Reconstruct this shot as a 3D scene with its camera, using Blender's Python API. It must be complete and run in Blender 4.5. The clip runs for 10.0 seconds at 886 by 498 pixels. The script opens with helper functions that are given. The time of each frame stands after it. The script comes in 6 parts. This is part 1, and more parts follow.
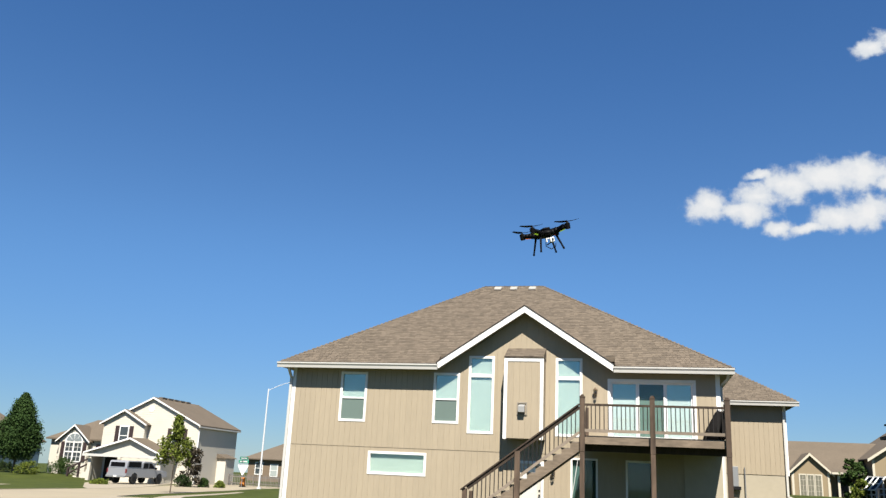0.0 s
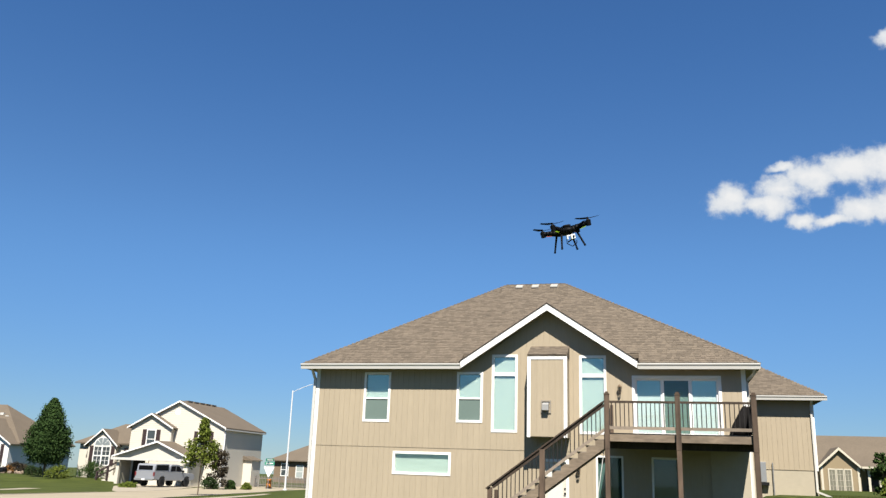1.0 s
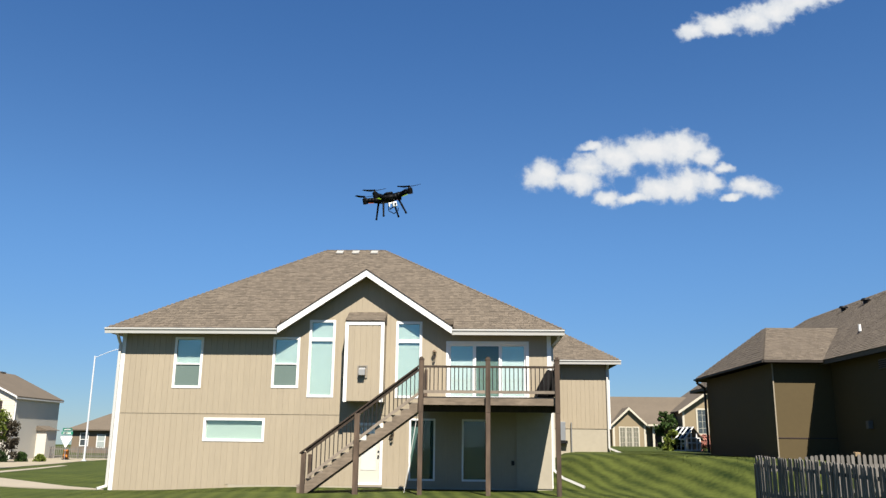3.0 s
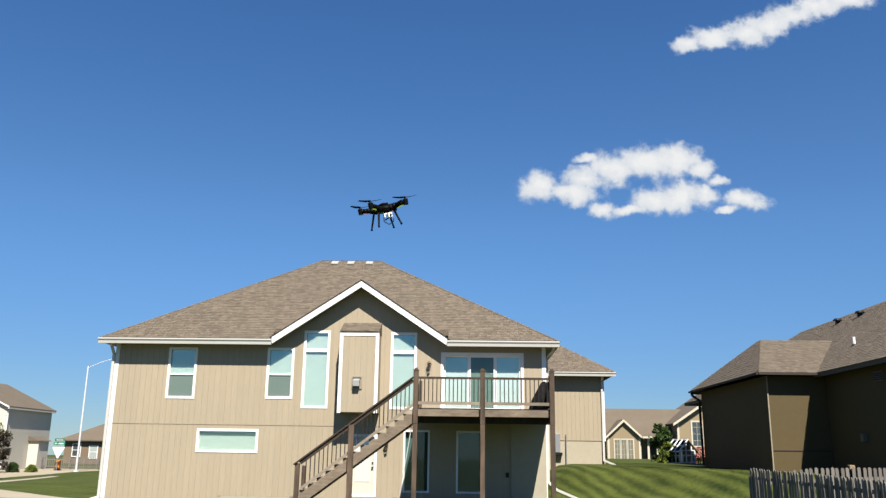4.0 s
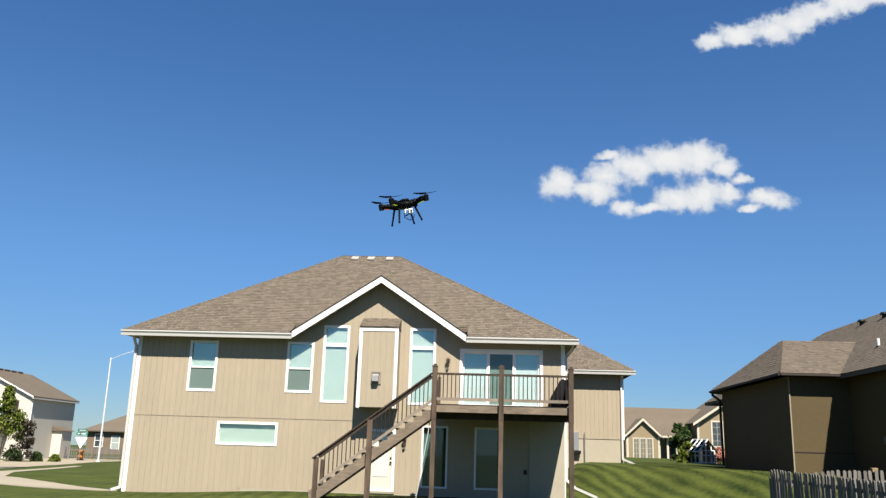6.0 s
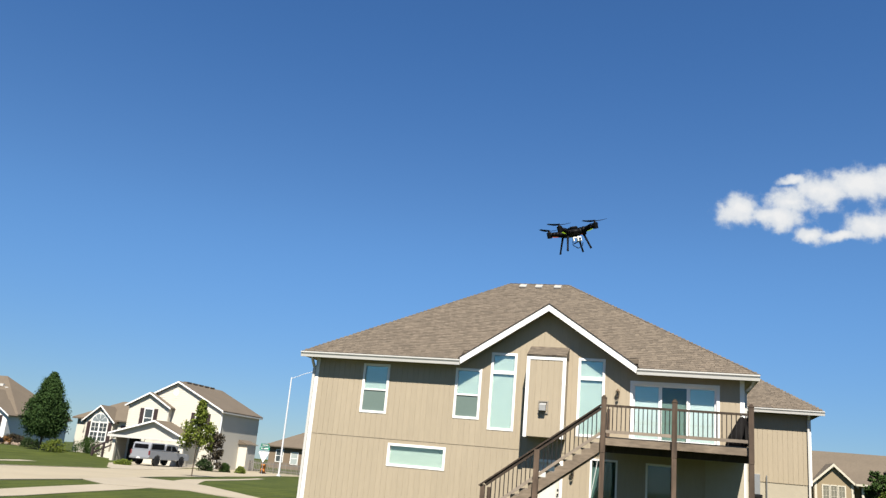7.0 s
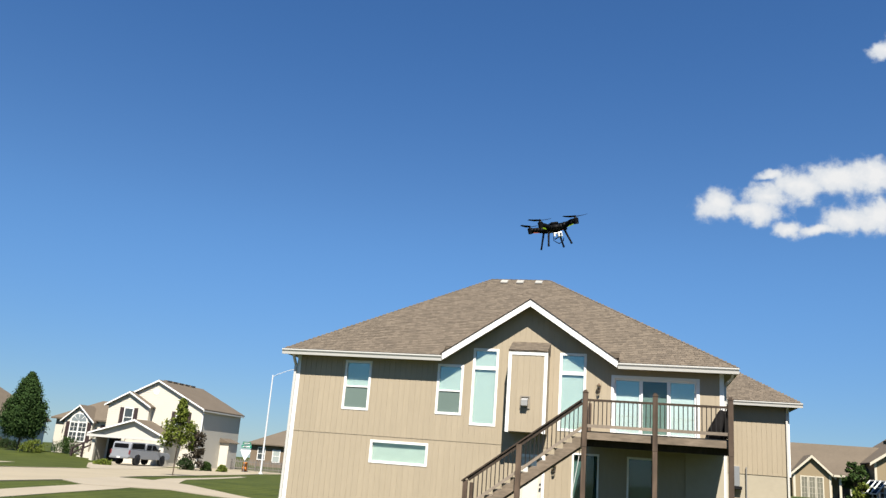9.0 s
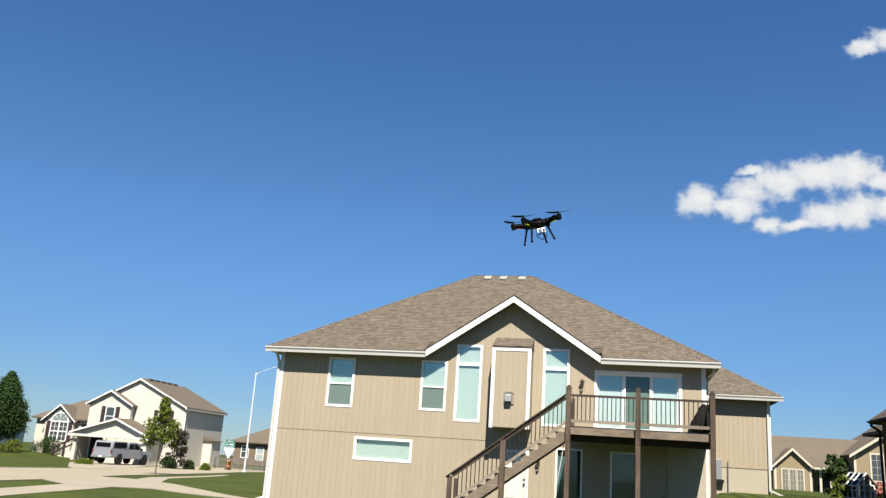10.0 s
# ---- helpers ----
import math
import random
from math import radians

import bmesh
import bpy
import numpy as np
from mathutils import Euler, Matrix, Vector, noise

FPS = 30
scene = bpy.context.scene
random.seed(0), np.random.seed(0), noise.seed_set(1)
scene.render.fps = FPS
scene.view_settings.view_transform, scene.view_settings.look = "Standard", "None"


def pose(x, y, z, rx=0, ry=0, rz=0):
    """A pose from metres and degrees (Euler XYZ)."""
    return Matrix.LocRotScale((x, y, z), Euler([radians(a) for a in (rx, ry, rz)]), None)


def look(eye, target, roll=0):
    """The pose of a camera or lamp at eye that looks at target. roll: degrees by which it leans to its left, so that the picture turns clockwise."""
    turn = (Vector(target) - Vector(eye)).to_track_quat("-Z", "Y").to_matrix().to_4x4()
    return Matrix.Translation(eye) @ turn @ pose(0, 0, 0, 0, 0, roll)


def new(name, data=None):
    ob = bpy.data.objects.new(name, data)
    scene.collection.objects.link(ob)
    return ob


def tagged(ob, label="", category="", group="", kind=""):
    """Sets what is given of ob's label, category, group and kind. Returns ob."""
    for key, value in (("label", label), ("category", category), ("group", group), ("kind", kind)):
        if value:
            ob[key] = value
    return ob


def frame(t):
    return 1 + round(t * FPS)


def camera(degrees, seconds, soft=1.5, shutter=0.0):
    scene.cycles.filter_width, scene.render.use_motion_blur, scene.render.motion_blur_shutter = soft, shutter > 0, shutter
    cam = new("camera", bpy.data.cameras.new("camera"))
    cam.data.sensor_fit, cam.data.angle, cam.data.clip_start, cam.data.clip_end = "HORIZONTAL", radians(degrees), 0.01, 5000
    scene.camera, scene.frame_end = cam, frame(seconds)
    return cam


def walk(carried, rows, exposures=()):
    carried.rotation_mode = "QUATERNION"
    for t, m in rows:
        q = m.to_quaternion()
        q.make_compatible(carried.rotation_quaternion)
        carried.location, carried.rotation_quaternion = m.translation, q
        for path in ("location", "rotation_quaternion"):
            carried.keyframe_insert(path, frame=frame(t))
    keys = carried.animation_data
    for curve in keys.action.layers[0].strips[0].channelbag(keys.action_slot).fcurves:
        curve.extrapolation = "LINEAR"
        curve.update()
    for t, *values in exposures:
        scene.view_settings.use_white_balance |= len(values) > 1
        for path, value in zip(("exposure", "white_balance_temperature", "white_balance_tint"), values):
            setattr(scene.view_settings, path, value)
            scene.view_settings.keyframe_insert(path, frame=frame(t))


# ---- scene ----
EYE = Vector((0.0, 0.0, 1.63))
cam = camera(57.0, 10.0, soft=1.4)
# seconds, yaw, pitch, roll of a camera held in one spot
ROWS = [
    (0.0, 14.23, 15.31, 2.71),
    (0.5, 15.84, 15.46, 2.54),
    (1.0, 15.73, 15.21, 2.00),
    (1.2, 15.31, 15.22, 1.83),
    (1.5, 12.09, 14.75, 1.41),
    (1.7, 8.59, 14.65, 1.22),
    (2.0, 5.46, 14.08, 0.99),
    (2.2, 4.48, 13.68, 0.86),
    (2.5, 3.63, 13.15, 0.77),
    (2.7, 3.16, 13.09, 0.69),
    (3.8, 2.46, 13.65, 0.74),
    (4.0, 2.44, 13.89, 0.83),
    (4.5, 4.15, 13.95, 1.74),
    (5.0, 4.29, 13.95, 1.58),
    (5.2, 3.80, 13.88, 1.54),
    (6.3, 4.13, 13.48, 1.98),
    (6.5, 7.65, 13.28, 2.96),
    (6.6, 9.78, 13.49, 3.48),
    (6.8, 13.41, 14.24, 4.22),
    (7.0, 16.11, 14.84, 5.13),
    (7.2, 17.74, 15.27, 5.55),
    (7.5, 18.24, 15.31, 5.76),
    (7.7, 17.28, 15.18, 5.37),
    (8.0, 15.43, 14.96, 5.45),
    (8.3, 14.15, 14.70, 4.67),
    (8.5, 13.94, 14.58, 4.65),
    (9.0, 14.73, 14.68, 4.43),
    (9.5, 14.34, 14.63, 4.20),
    (10.0, 13.51, 14.51, 3.89),
]


def heading(yaw, pitch, roll):
    a, b = radians(yaw), radians(pitch)
    way = Vector((-math.sin(a) * math.cos(b), math.cos(a) * math.cos(b), math.sin(b)))
    return look(EYE, EYE + way, roll)


walk(cam, [(t, heading(yaw, pitch, roll)) for t, yaw, pitch, roll in ROWS])

# ---- sky and sun ----
SUN_TURN, SUN_HEIGHT = 16.0, 53.0  # degrees from the view's back towards the right, and above the ground
world = bpy.data.worlds.new("world")
scene.world = world
world.use_nodes = True
wn, wl = world.node_tree.nodes, world.node_tree.links
sky = wn.new("ShaderNodeTexSky")
sky.sky_type = "NISHITA"
sky.sun_disc = False
sky.sun_elevation = radians(SUN_HEIGHT)
sky.sun_rotation = radians(180.0 - SUN_TURN)
sky.altitude, sky.air_density, sky.dust_density, sky.ozone_density = 300.0, 1.0, 0.0, 1.5


def wnode(kind, op, *values):
    """A maths node of the world; values are numbers or sockets."""
    n = wn.new(kind)
    n.operation = op
    for i, v in enumerate(values):
        if isinstance(v, (int, float, tuple)):
            n.inputs[i].default_value = v
        else:
            wl.new(v, n.inputs[i])
    return n.outputs[0]


def wm(op, *values):
    return wnode("ShaderNodeMath", op, *values)


# clear-day blue: the sky's own colour, deeper overhead and paler and dimmer through the haze low down
deep = wn.new("ShaderNodeMixRGB")
deep.blend_type = "MULTIPLY"
deep.inputs[0].default_value = 1.0
wl.new(sky.outputs["Color"], deep.inputs[1])
rise_node = wn.new("ShaderNodeTexCoord")
rise_xyz = wn.new("ShaderNodeSeparateXYZ")
wl.new(rise_node.outputs["Generated"], rise_xyz.inputs[0])
haze = wn.new("ShaderNodeValToRGB")
haze.color_ramp.interpolation = "EASE"
haze.color_ramp.elements[0].position, haze.color_ramp.elements[1].position = 0.0, 0.52
haze.color_ramp.elements[0].color, haze.color_ramp.elements[1].color = (0.445, 0.645, 0.97, 1), (0.57, 1.00, 1.45, 1)
middle = haze.color_ramp.elements.new(0.28)
middle.color = (0.645, 1.01, 1.375, 1)
for at, tone in ((0.75, (0.40, 0.72, 1.10, 1)), (1.0, (0.30, 0.54, 0.86, 1))):
    haze.color_ramp.elements.new(at).color = tone
wl.new(rise_xyz.outputs[2], haze.inputs["Fac"])
wl.new(haze.outputs["Color"], deep.inputs[2])
# two fair-weather clouds, given by their bearing x / y and rise z / y
coords = wn.new("ShaderNodeTexCoord")
split = wn.new("ShaderNodeSeparateXYZ")
wl.new(coords.outputs["Generated"], split.inputs[0])
ahead = wm("MAXIMUM", split.outputs[1], 0.05)
U, V = wm("DIVIDE", split.outputs[0], ahead), wm("DIVIDE", split.outputs[2], ahead)
flat = wn.new("ShaderNodeCombineXYZ")
wl.new(U, flat.inputs[0]), wl.new(V, flat.inputs[1])


def wnoise(scale, detail, rough=0.6, lift=0.0, source=None):
    t = wn.new("ShaderNodeTexNoise")
    t.noise_dimensions = "4D"
    t.inputs["W"].default_value = lift
    t.inputs["Scale"].default_value, t.inputs["Detail"].default_value, t.inputs["Roughness"].default_value = scale, detail, rough
    wl.new(source or flat.outputs[0], t.inputs["Vector"])
    return t.outputs["Fac"]


# billows: the lobes are stirred by a slow and a fast swirl
U = wm("ADD", U, wm("ADD", wm("MULTIPLY_ADD", wnoise(26, 2, 0.5, 1.0), 0.030, -0.015), wm("MULTIPLY_ADD", wnoise(80, 3, 0.5, 2.0), 0.013, -0.0065)))
V = wm("ADD", V, wm("ADD", wm("MULTIPLY_ADD", wnoise(26, 2, 0.5, 3.0), 0.024, -0.012), wm("MULTIPLY_ADD", wnoise(80, 3, 0.5, 4.0), 0.011, -0.0055)))
puff, wisp = wnoise(34, 3, 0.5, 5.0), wnoise(75, 7, 0.62, 6.0)
CLOUD = [
    (0.0834, 0.3307, 0.0300, 0.0213),
    (0.1169, 0.3219, 0.0341, 0.0151),
    (0.1371, 0.3417, 0.0327, 0.0168),
    (0.1412, 0.3685, 0.0186, 0.0069),
    (0.1780, 0.3557, 0.0355, 0.0214),
    (0.2173, 0.3628, 0.0396, 0.0214),
    (0.2563, 0.3661, 0.0352, 0.0207),
    (0.2852, 0.3534, 0.0196, 0.0129),
    (0.1624, 0.2992, 0.0155, 0.0104),
    (0.1918, 0.2980, 0.0210, 0.0067),
    (0.2259, 0.3117, 0.0314, 0.0194),
    (0.2589, 0.3179, 0.0348, 0.0202),
    (0.2925, 0.3219, 0.0180, 0.0127),
    (0.3073, 0.3377, 0.0153, 0.0075),
    (0.3375, 0.3120, 0.0302, 0.0126),
    (0.3154, 0.3000, 0.0151, 0.0059),
    (0.2807, 0.5295, 0.0219, 0.0131),
    (0.3133, 0.5391, 0.0334, 0.0165),
    (0.3559, 0.5455, 0.0362, 0.0198),
    (0.3870, 0.5551, 0.0332, 0.0198),
    (0.4170, 0.5697, 0.0332, 0.0166),
    (0.4544, 0.5843, 0.0360, 0.0158),
    (0.4915, 0.5956, 0.0359, 0.0158),
    (0.5272, 0.6069, 0.0330, 0.0142),
]
density = None
for cu, cv, ru, rv in CLOUD:
    du, dv = wm("DIVIDE", wm("SUBTRACT", U, cu), ru * 1.27), wm("DIVIDE", wm("SUBTRACT", V, cv), rv * 1.27)
    lump = wm("SUBTRACT", 1.0, wm("SQRT", wm("ADD", wm("MULTIPLY", du, du), wm("MULTIPLY", dv, dv))))
    density = lump if density is None else wnode("ShaderNodeMath", "SMOOTH_MAX", density, lump, 0.30)
density = wm("ADD", density, wm("MULTIPLY_ADD", puff, 1.0, -0.46))
density = wm("ADD", density, wm("MULTIPLY_ADD", wisp, 0.9, -0.45))
cover = wn.new("ShaderNodeMapRange")
cover.interpolation_type = "SMOOTHSTEP"
cover.inputs["From Min"].default_value, cover.inputs["From Max"].default_value = 0.02, 0.60
wl.new(density, cover.inputs["Value"])
thick = wn.new("ShaderNodeMapRange")
thick.inputs["From Min"].default_value, thick.inputs["From Max"].default_value = 0.15, 0.95
thick.inputs["To Min"].default_value, thick.inputs["To Max"].default_value = 0.15, 1.0
wl.new(density, thick.inputs["Value"])
white = wn.new("ShaderNodeMixRGB")
white.inputs[1].default_value, white.inputs[2].default_value = (5.9, 6.8, 8.0, 1), (9.5, 9.55, 9.6, 1)
wl.new(thick.outputs[0], white.inputs[0])
whole_sky = wn.new("ShaderNodeMixRGB")
wl.new(cover.outputs[0], whole_sky.inputs[0]), wl.new(deep.outputs[0], whole_sky.inputs[1]), wl.new(white.outputs[0], whole_sky.inputs[2])
wn["Background"].inputs["Strength"].default_value = 0.0343
wl.new(whole_sky.outputs[0], wn["Background"].inputs["Color"])

sun = new("sun", bpy.data.lights.new("sun", "SUN"))
sun.data.energy, sun.data.angle, sun.data.color = 5.0, radians(0.53), (1.0, 0.94, 0.84)
a, b = radians(SUN_TURN), radians(SUN_HEIGHT)
sun_way = Vector((math.sin(a) * math.cos(b), -math.cos(a) * math.cos(b), math.sin(b)))
sun.matrix_world = look(sun_way * 60, (0, 0, 0))
scene.view_settings.exposure = 1.401


# ---- materials ----
def material(name, color, rough=0.8, metal=0.0, grain=0.0, scale=(1, 1, 1), noise_scale=8.0, stain=0.0, stain_scale=0.6, bump=0.0, island=0.0, random_object=0.0, spec=0.3):
    """Base colour with fine grain, broad stains, relief, and a step from piece to piece."""
    m = bpy.data.materials.new(name)
    m.use_nodes = True
    n, l = m.node_tree.nodes, m.node_tree.links
    bsdf = n["Principled BSDF"]
    bsdf.inputs["Roughness"].default_value = rough
    bsdf.inputs["Metallic"].default_value = metal
    bsdf.inputs["Specular IOR Level"].default_value = spec
    coords = n.new("ShaderNodeTexCoord")
    mapping = n.new("ShaderNodeMapping")
    mapping.inputs["Scale"].default_value = scale
    l.new(coords.outputs["Object"], mapping.inputs["Vector"])
    value = None

    def step(source, amount, centre=0.5):
        """Multiplies the running brightness by 1 + amount * (source - centre) * 2."""
        nonlocal value
        f = n.new("ShaderNodeMath")
        f.operation = "MULTIPLY_ADD"
        l.new(source, f.inputs[0])
        f.inputs[1].default_value, f.inputs[2].default_value = 2 * amount, 1 - 2 * amount * centre
        if value is None:
            value = f.outputs[0]
        else:
            g = n.new("ShaderNodeMath")
            g.operation = "MULTIPLY"
            l.new(value, g.inputs[0]), l.new(f.outputs[0], g.inputs[1])
            value = g.outputs[0]

    fine = n.new("ShaderNodeTexNoise")
    fine.inputs["Scale"].default_value, fine.inputs["Detail"].default_value = noise_scale, 6.0
    l.new(mapping.outputs[0], fine.inputs["Vector"])
    if grain:
        step(fine.outputs["Fac"], grain)
    if stain:
        broad = n.new("ShaderNodeTexNoise")
        broad.inputs["Scale"].default_value, broad.inputs["Detail"].default_value = stain_scale, 3.0
        l.new(coords.outputs["Object"], broad.inputs["Vector"])
        step(broad.outputs["Fac"], stain)
    if island:
        geo = n.new("ShaderNodeNewGeometry")
        step(geo.outputs["Random Per Island"], island)
    if random_object:
        info = n.new("ShaderNodeObjectInfo")
        step(info.outputs["Random"], random_object)
    if value is None:
        bsdf.inputs["Base Color"].default_value = (*color, 1)
    else:
        tint = n.new("ShaderNodeVectorMath")
        tint.operation = "SCALE"
        tint.inputs[0].default_value = color
        l.new(value, tint.inputs["Scale"])
        l.new(tint.outputs[0], bsdf.inputs["Base Color"])
    if bump:
        relief = n.new("ShaderNodeBump")
        relief.inputs["Strength"].default_value, relief.inputs["Distance"].default_value = 0.6, bump
        l.new(fine.outputs["Fac"], relief.inputs["Height"])
        l.new(relief.outputs[0], bsdf.inputs["Normal"])
    return m


SIDING = material("tan_siding", (0.2639, 0.2199, 0.1565), 0.75, grain=0.10, scale=(1, 1, 0.12), noise_scale=22, stain=0.07, bump=0.002, random_object=0.025)
SHINGLE = material("brown_shingle", (0.0929, 0.0748, 0.0559), 0.9, grain=0.25, noise_scale=45, stain=0.08, stain_scale=0.9, bump=0.004, island=0.21)
SHINGLE_FLAT = material("brown_roofing", (0.0906, 0.0724, 0.0528), 0.9, grain=0.35, noise_scale=7, scale=(1, 1, 4), stain=0.14, stain_scale=0.7, bump=0.01)
WHITE = material("white_paint", (0.600, 0.595, 0.575), 0.5, grain=0.04, noise_scale=5, stain=0.05)
GUTTER = material("white_gutter_metal", (0.400, 0.390, 0.365), 0.4, grain=0.04, noise_scale=6, stain=0.08)
SOFFIT = material("tan_soffit", (0.2142, 0.1819, 0.1339), 0.8, grain=0.08, stain=0.06)
WOOD = material("weathered_deck_wood", (0.042, 0.029, 0.020), 0.85, grain=0.9, scale=(1, 1, 0.09), noise_scale=24, stain=0.6, stain_scale=1.6, bump=0.004, random_object=0.22)
POST_WOOD = material("brown_post_wood", (0.066, 0.045, 0.031), 0.85, grain=0.9, scale=(1, 1, 0.12), noise_scale=9, stain=0.7, stain_scale=1.9, bump=0.004, random_object=0.2)
WOOD_GREY = material("greyed_stair_wood", (0.1614, 0.1299, 0.1008), 0.85, grain=0.35, scale=(0.4, 1, 0.6), noise_scale=20, stain=0.2, stain_scale=1.4, bump=0.004, random_object=0.15)
IRON = material("dark_baluster_metal", (0.0126, 0.011, 0.0102), 0.6, grain=0.1)
CONCRETE = material("pale_concrete", (0.2299, 0.2008, 0.1528), 0.9, grain=0.12, noise_scale=6, stain=0.14, stain_scale=0.4, bump=0.004)
FOUNDATION = material("painted_foundation_concrete", (0.2787, 0.2465, 0.1874), 0.85, grain=0.10, noise_scale=5, stain=0.08, bump=0.004)
BLACK = material("black_plastic", (0.0063, 0.0063, 0.0071), 0.5, grain=0.1, spec=0.2)
GALVANISED = material("galvanised_steel", (0.496, 0.504, 0.512), 0.5, metal=0.15, grain=0.06)
DOOR_PAINT = material("off_white_door_paint", (0.4304, 0.4043, 0.3461), 0.5, grain=0.03, stain=0.05)
DARK_EDGE = material("dark_drip_edge", (0.0276, 0.0213, 0.0165), 0.7, grain=0.1)
WHITE_WALL = material("white_lap_siding", (0.5226, 0.5191, 0.5017), 0.7, grain=0.04, stain=0.06)
GREY_METAL = material("grey_metal", (0.2661, 0.2717, 0.2772), 0.45, metal=0.6, grain=0.08)
CREAM = material("cream_lap_siding", (0.4261, 0.4, 0.3409), 0.75, grain=0.05, stain=0.06)
BLINDS = material("pale_green_window_blind", (0.318, 0.350, 0.332), 0.6, grain=0.03, stain=0.06)
# double glazing over the blind
BLINDS.node_tree.nodes["Principled BSDF"].inputs["Coat Weight"].default_value = 1.0
BLINDS.node_tree.nodes["Principled BSDF"].inputs["Coat IOR"].default_value = 2.8
BLINDS.node_tree.nodes["Principled BSDF"].inputs["Coat Roughness"].default_value = 0.06
SCREEN = material("window_insect_screen", (0.0906, 0.126, 0.1118), 0.7, grain=0.06, stain=0.1)
# teal blind with the shade under the deck put into its colour
DECK_SHADE_BLIND = material("teal_blind_darkened_for_shade", (0.040, 0.075, 0.070), 0.6, grain=0.03, stain=0.08)
SHADE_BLACK = material("shade_black_interior", (0.0157, 0.0157, 0.0157), 0.9, grain=0.1)
# olive-tan wall colour, darkened below its sunlit tone to deepen the shade
TAN_SHADE_DARKENED = material("shade_darkened_olive_siding", (0.0645, 0.0458, 0.0187), 0.8, grain=0.10, stain=0.06)
BROWN_SIDING = material("brown_siding", (0.1339, 0.0992, 0.0669), 0.8, grain=0.08, stain=0.06)


def glass_material():
    m = bpy.data.materials.new("window_glass")
    m.use_nodes = True
    n, l = m.node_tree.nodes, m.node_tree.links
    n.remove(n["Principled BSDF"])
    clear, gloss, mix, fres = n.new("ShaderNodeBsdfTransparent"), n.new("ShaderNodeBsdfGlossy"), n.new("ShaderNodeMixShader"), n.new("ShaderNodeFresnel")
    clear.inputs["Color"].default_value = (0.90, 0.97, 0.94, 1)
    gloss.inputs["Roughness"].default_value = 0.03
    fres.inputs["IOR"].default_value = 1.5
    l.new(fres.outputs[0], mix.inputs[0]), l.new(clear.outputs[0], mix.inputs[1]), l.new(gloss.outputs[0], mix.inputs[2])
    l.new(mix.outputs[0], n["Material Output"].inputs["Surface"])
    return m


GLASS = glass_material()


# ---- building blocks ----
def thing(name, base, label, category, turn=0.0, group="", kind=""):
    ob = new(name)
    ob.empty_display_size = 0.2
    ob.matrix_world = pose(*base, 0, 0, turn)
    return tagged(ob, label, category, group, kind)


def box(bm, x0, x1, y0, y1, z0, z1, m=None):
    made = bmesh.ops.create_cube(bm, size=1.0, matrix=Matrix.Translation(((x0 + x1) / 2, (y0 + y1) / 2, (z0 + z1) / 2)) @ Matrix.Diagonal((x1 - x0, y1 - y0, z1 - z0, 1)))
    if m is not None:
        bmesh.ops.transform(bm, matrix=m, verts=made["verts"])
    return made["verts"]


def prism(bm, outline, depth_from, depth_to, axis="y"):
    """A solid whose outline lies across the axis: (x, z) along y, (y, z) along x, (x, y) along z."""
    def at(p, d):
        return {"y": (p[0], d, p[1]), "x": (d, p[0], p[1]), "z": (p[0], p[1], d)}[axis]
    low, high = [bm.verts.new(at(p, depth_from)) for p in outline], [bm.verts.new(at(p, depth_to)) for p in outline]
    bm.faces.new(low), bm.faces.new(high[::-1])
    for i in range(len(outline)):
        j = (i + 1) % len(outline)
        bm.faces.new((low[i], high[i], high[j], low[j]))


def rod(bm, a, b, r0, r1=None, sides=8):
    a, b = Vector(a), Vector(b)
    m = Matrix.Translation((a + b) / 2) @ (b - a).to_track_quat("Z", "Y").to_matrix().to_4x4()
    return bmesh.ops.create_cone(bm, cap_ends=True, segments=sides, radius1=r0, radius2=r0 if r1 is None else r1, depth=(b - a).length, matrix=m)["verts"]


def beam(bm, a, b, width, height, up=(0, 0, 1)):
    """A square timber from a to b."""
    a, b = Vector(a), Vector(b)
    along = (b - a).normalized()
    side = along.cross(Vector(up)).normalized()
    top = side.cross(along)
    m = Matrix.Translation((a + b) / 2) @ Matrix((side, along, top)).transposed().to_4x4()
    return box(bm, -width / 2, width / 2, -(b - a).length / 2, (b - a).length / 2, -height / 2, height / 2, m)


def part(name, bm, mat, parent, label="", bevel=0.0, smooth=False, world=True):
    """Links a bmesh as one mesh object under a thing or part. world: the mesh is in the coordinates of the place, not of the thing."""
    if bevel:
        bmesh.ops.bevel(bm, geom=bm.edges[:], offset=bevel, segments=1, affect="EDGES", profile=0.5)
    bmesh.ops.recalc_face_normals(bm, faces=bm.faces[:])
    mesh = bpy.data.meshes.new(name)
    bm.to_mesh(mesh)
    bm.free()
    for m in mat if isinstance(mat, (list, tuple)) else (mat,):
        mesh.materials.append(m)
    if smooth:
        mesh.shade_smooth()
    ob = new(name, mesh)
    if parent is not None:
        root = parent.parent or parent
        ob.parent = parent
        if world:
            mesh.transform(Matrix.Translation(-root.location))
    if label:
        ob["label"] = label
    if mat is GLASS:
        ob.visible_shadow = False
    return ob


def boxpart(name, bounds, mat, parent, label="", bevel=0.0, world=True):
    bm = bmesh.new()
    box(bm, *bounds)
    return part(name, bm, mat, parent, label, bevel, world=world)


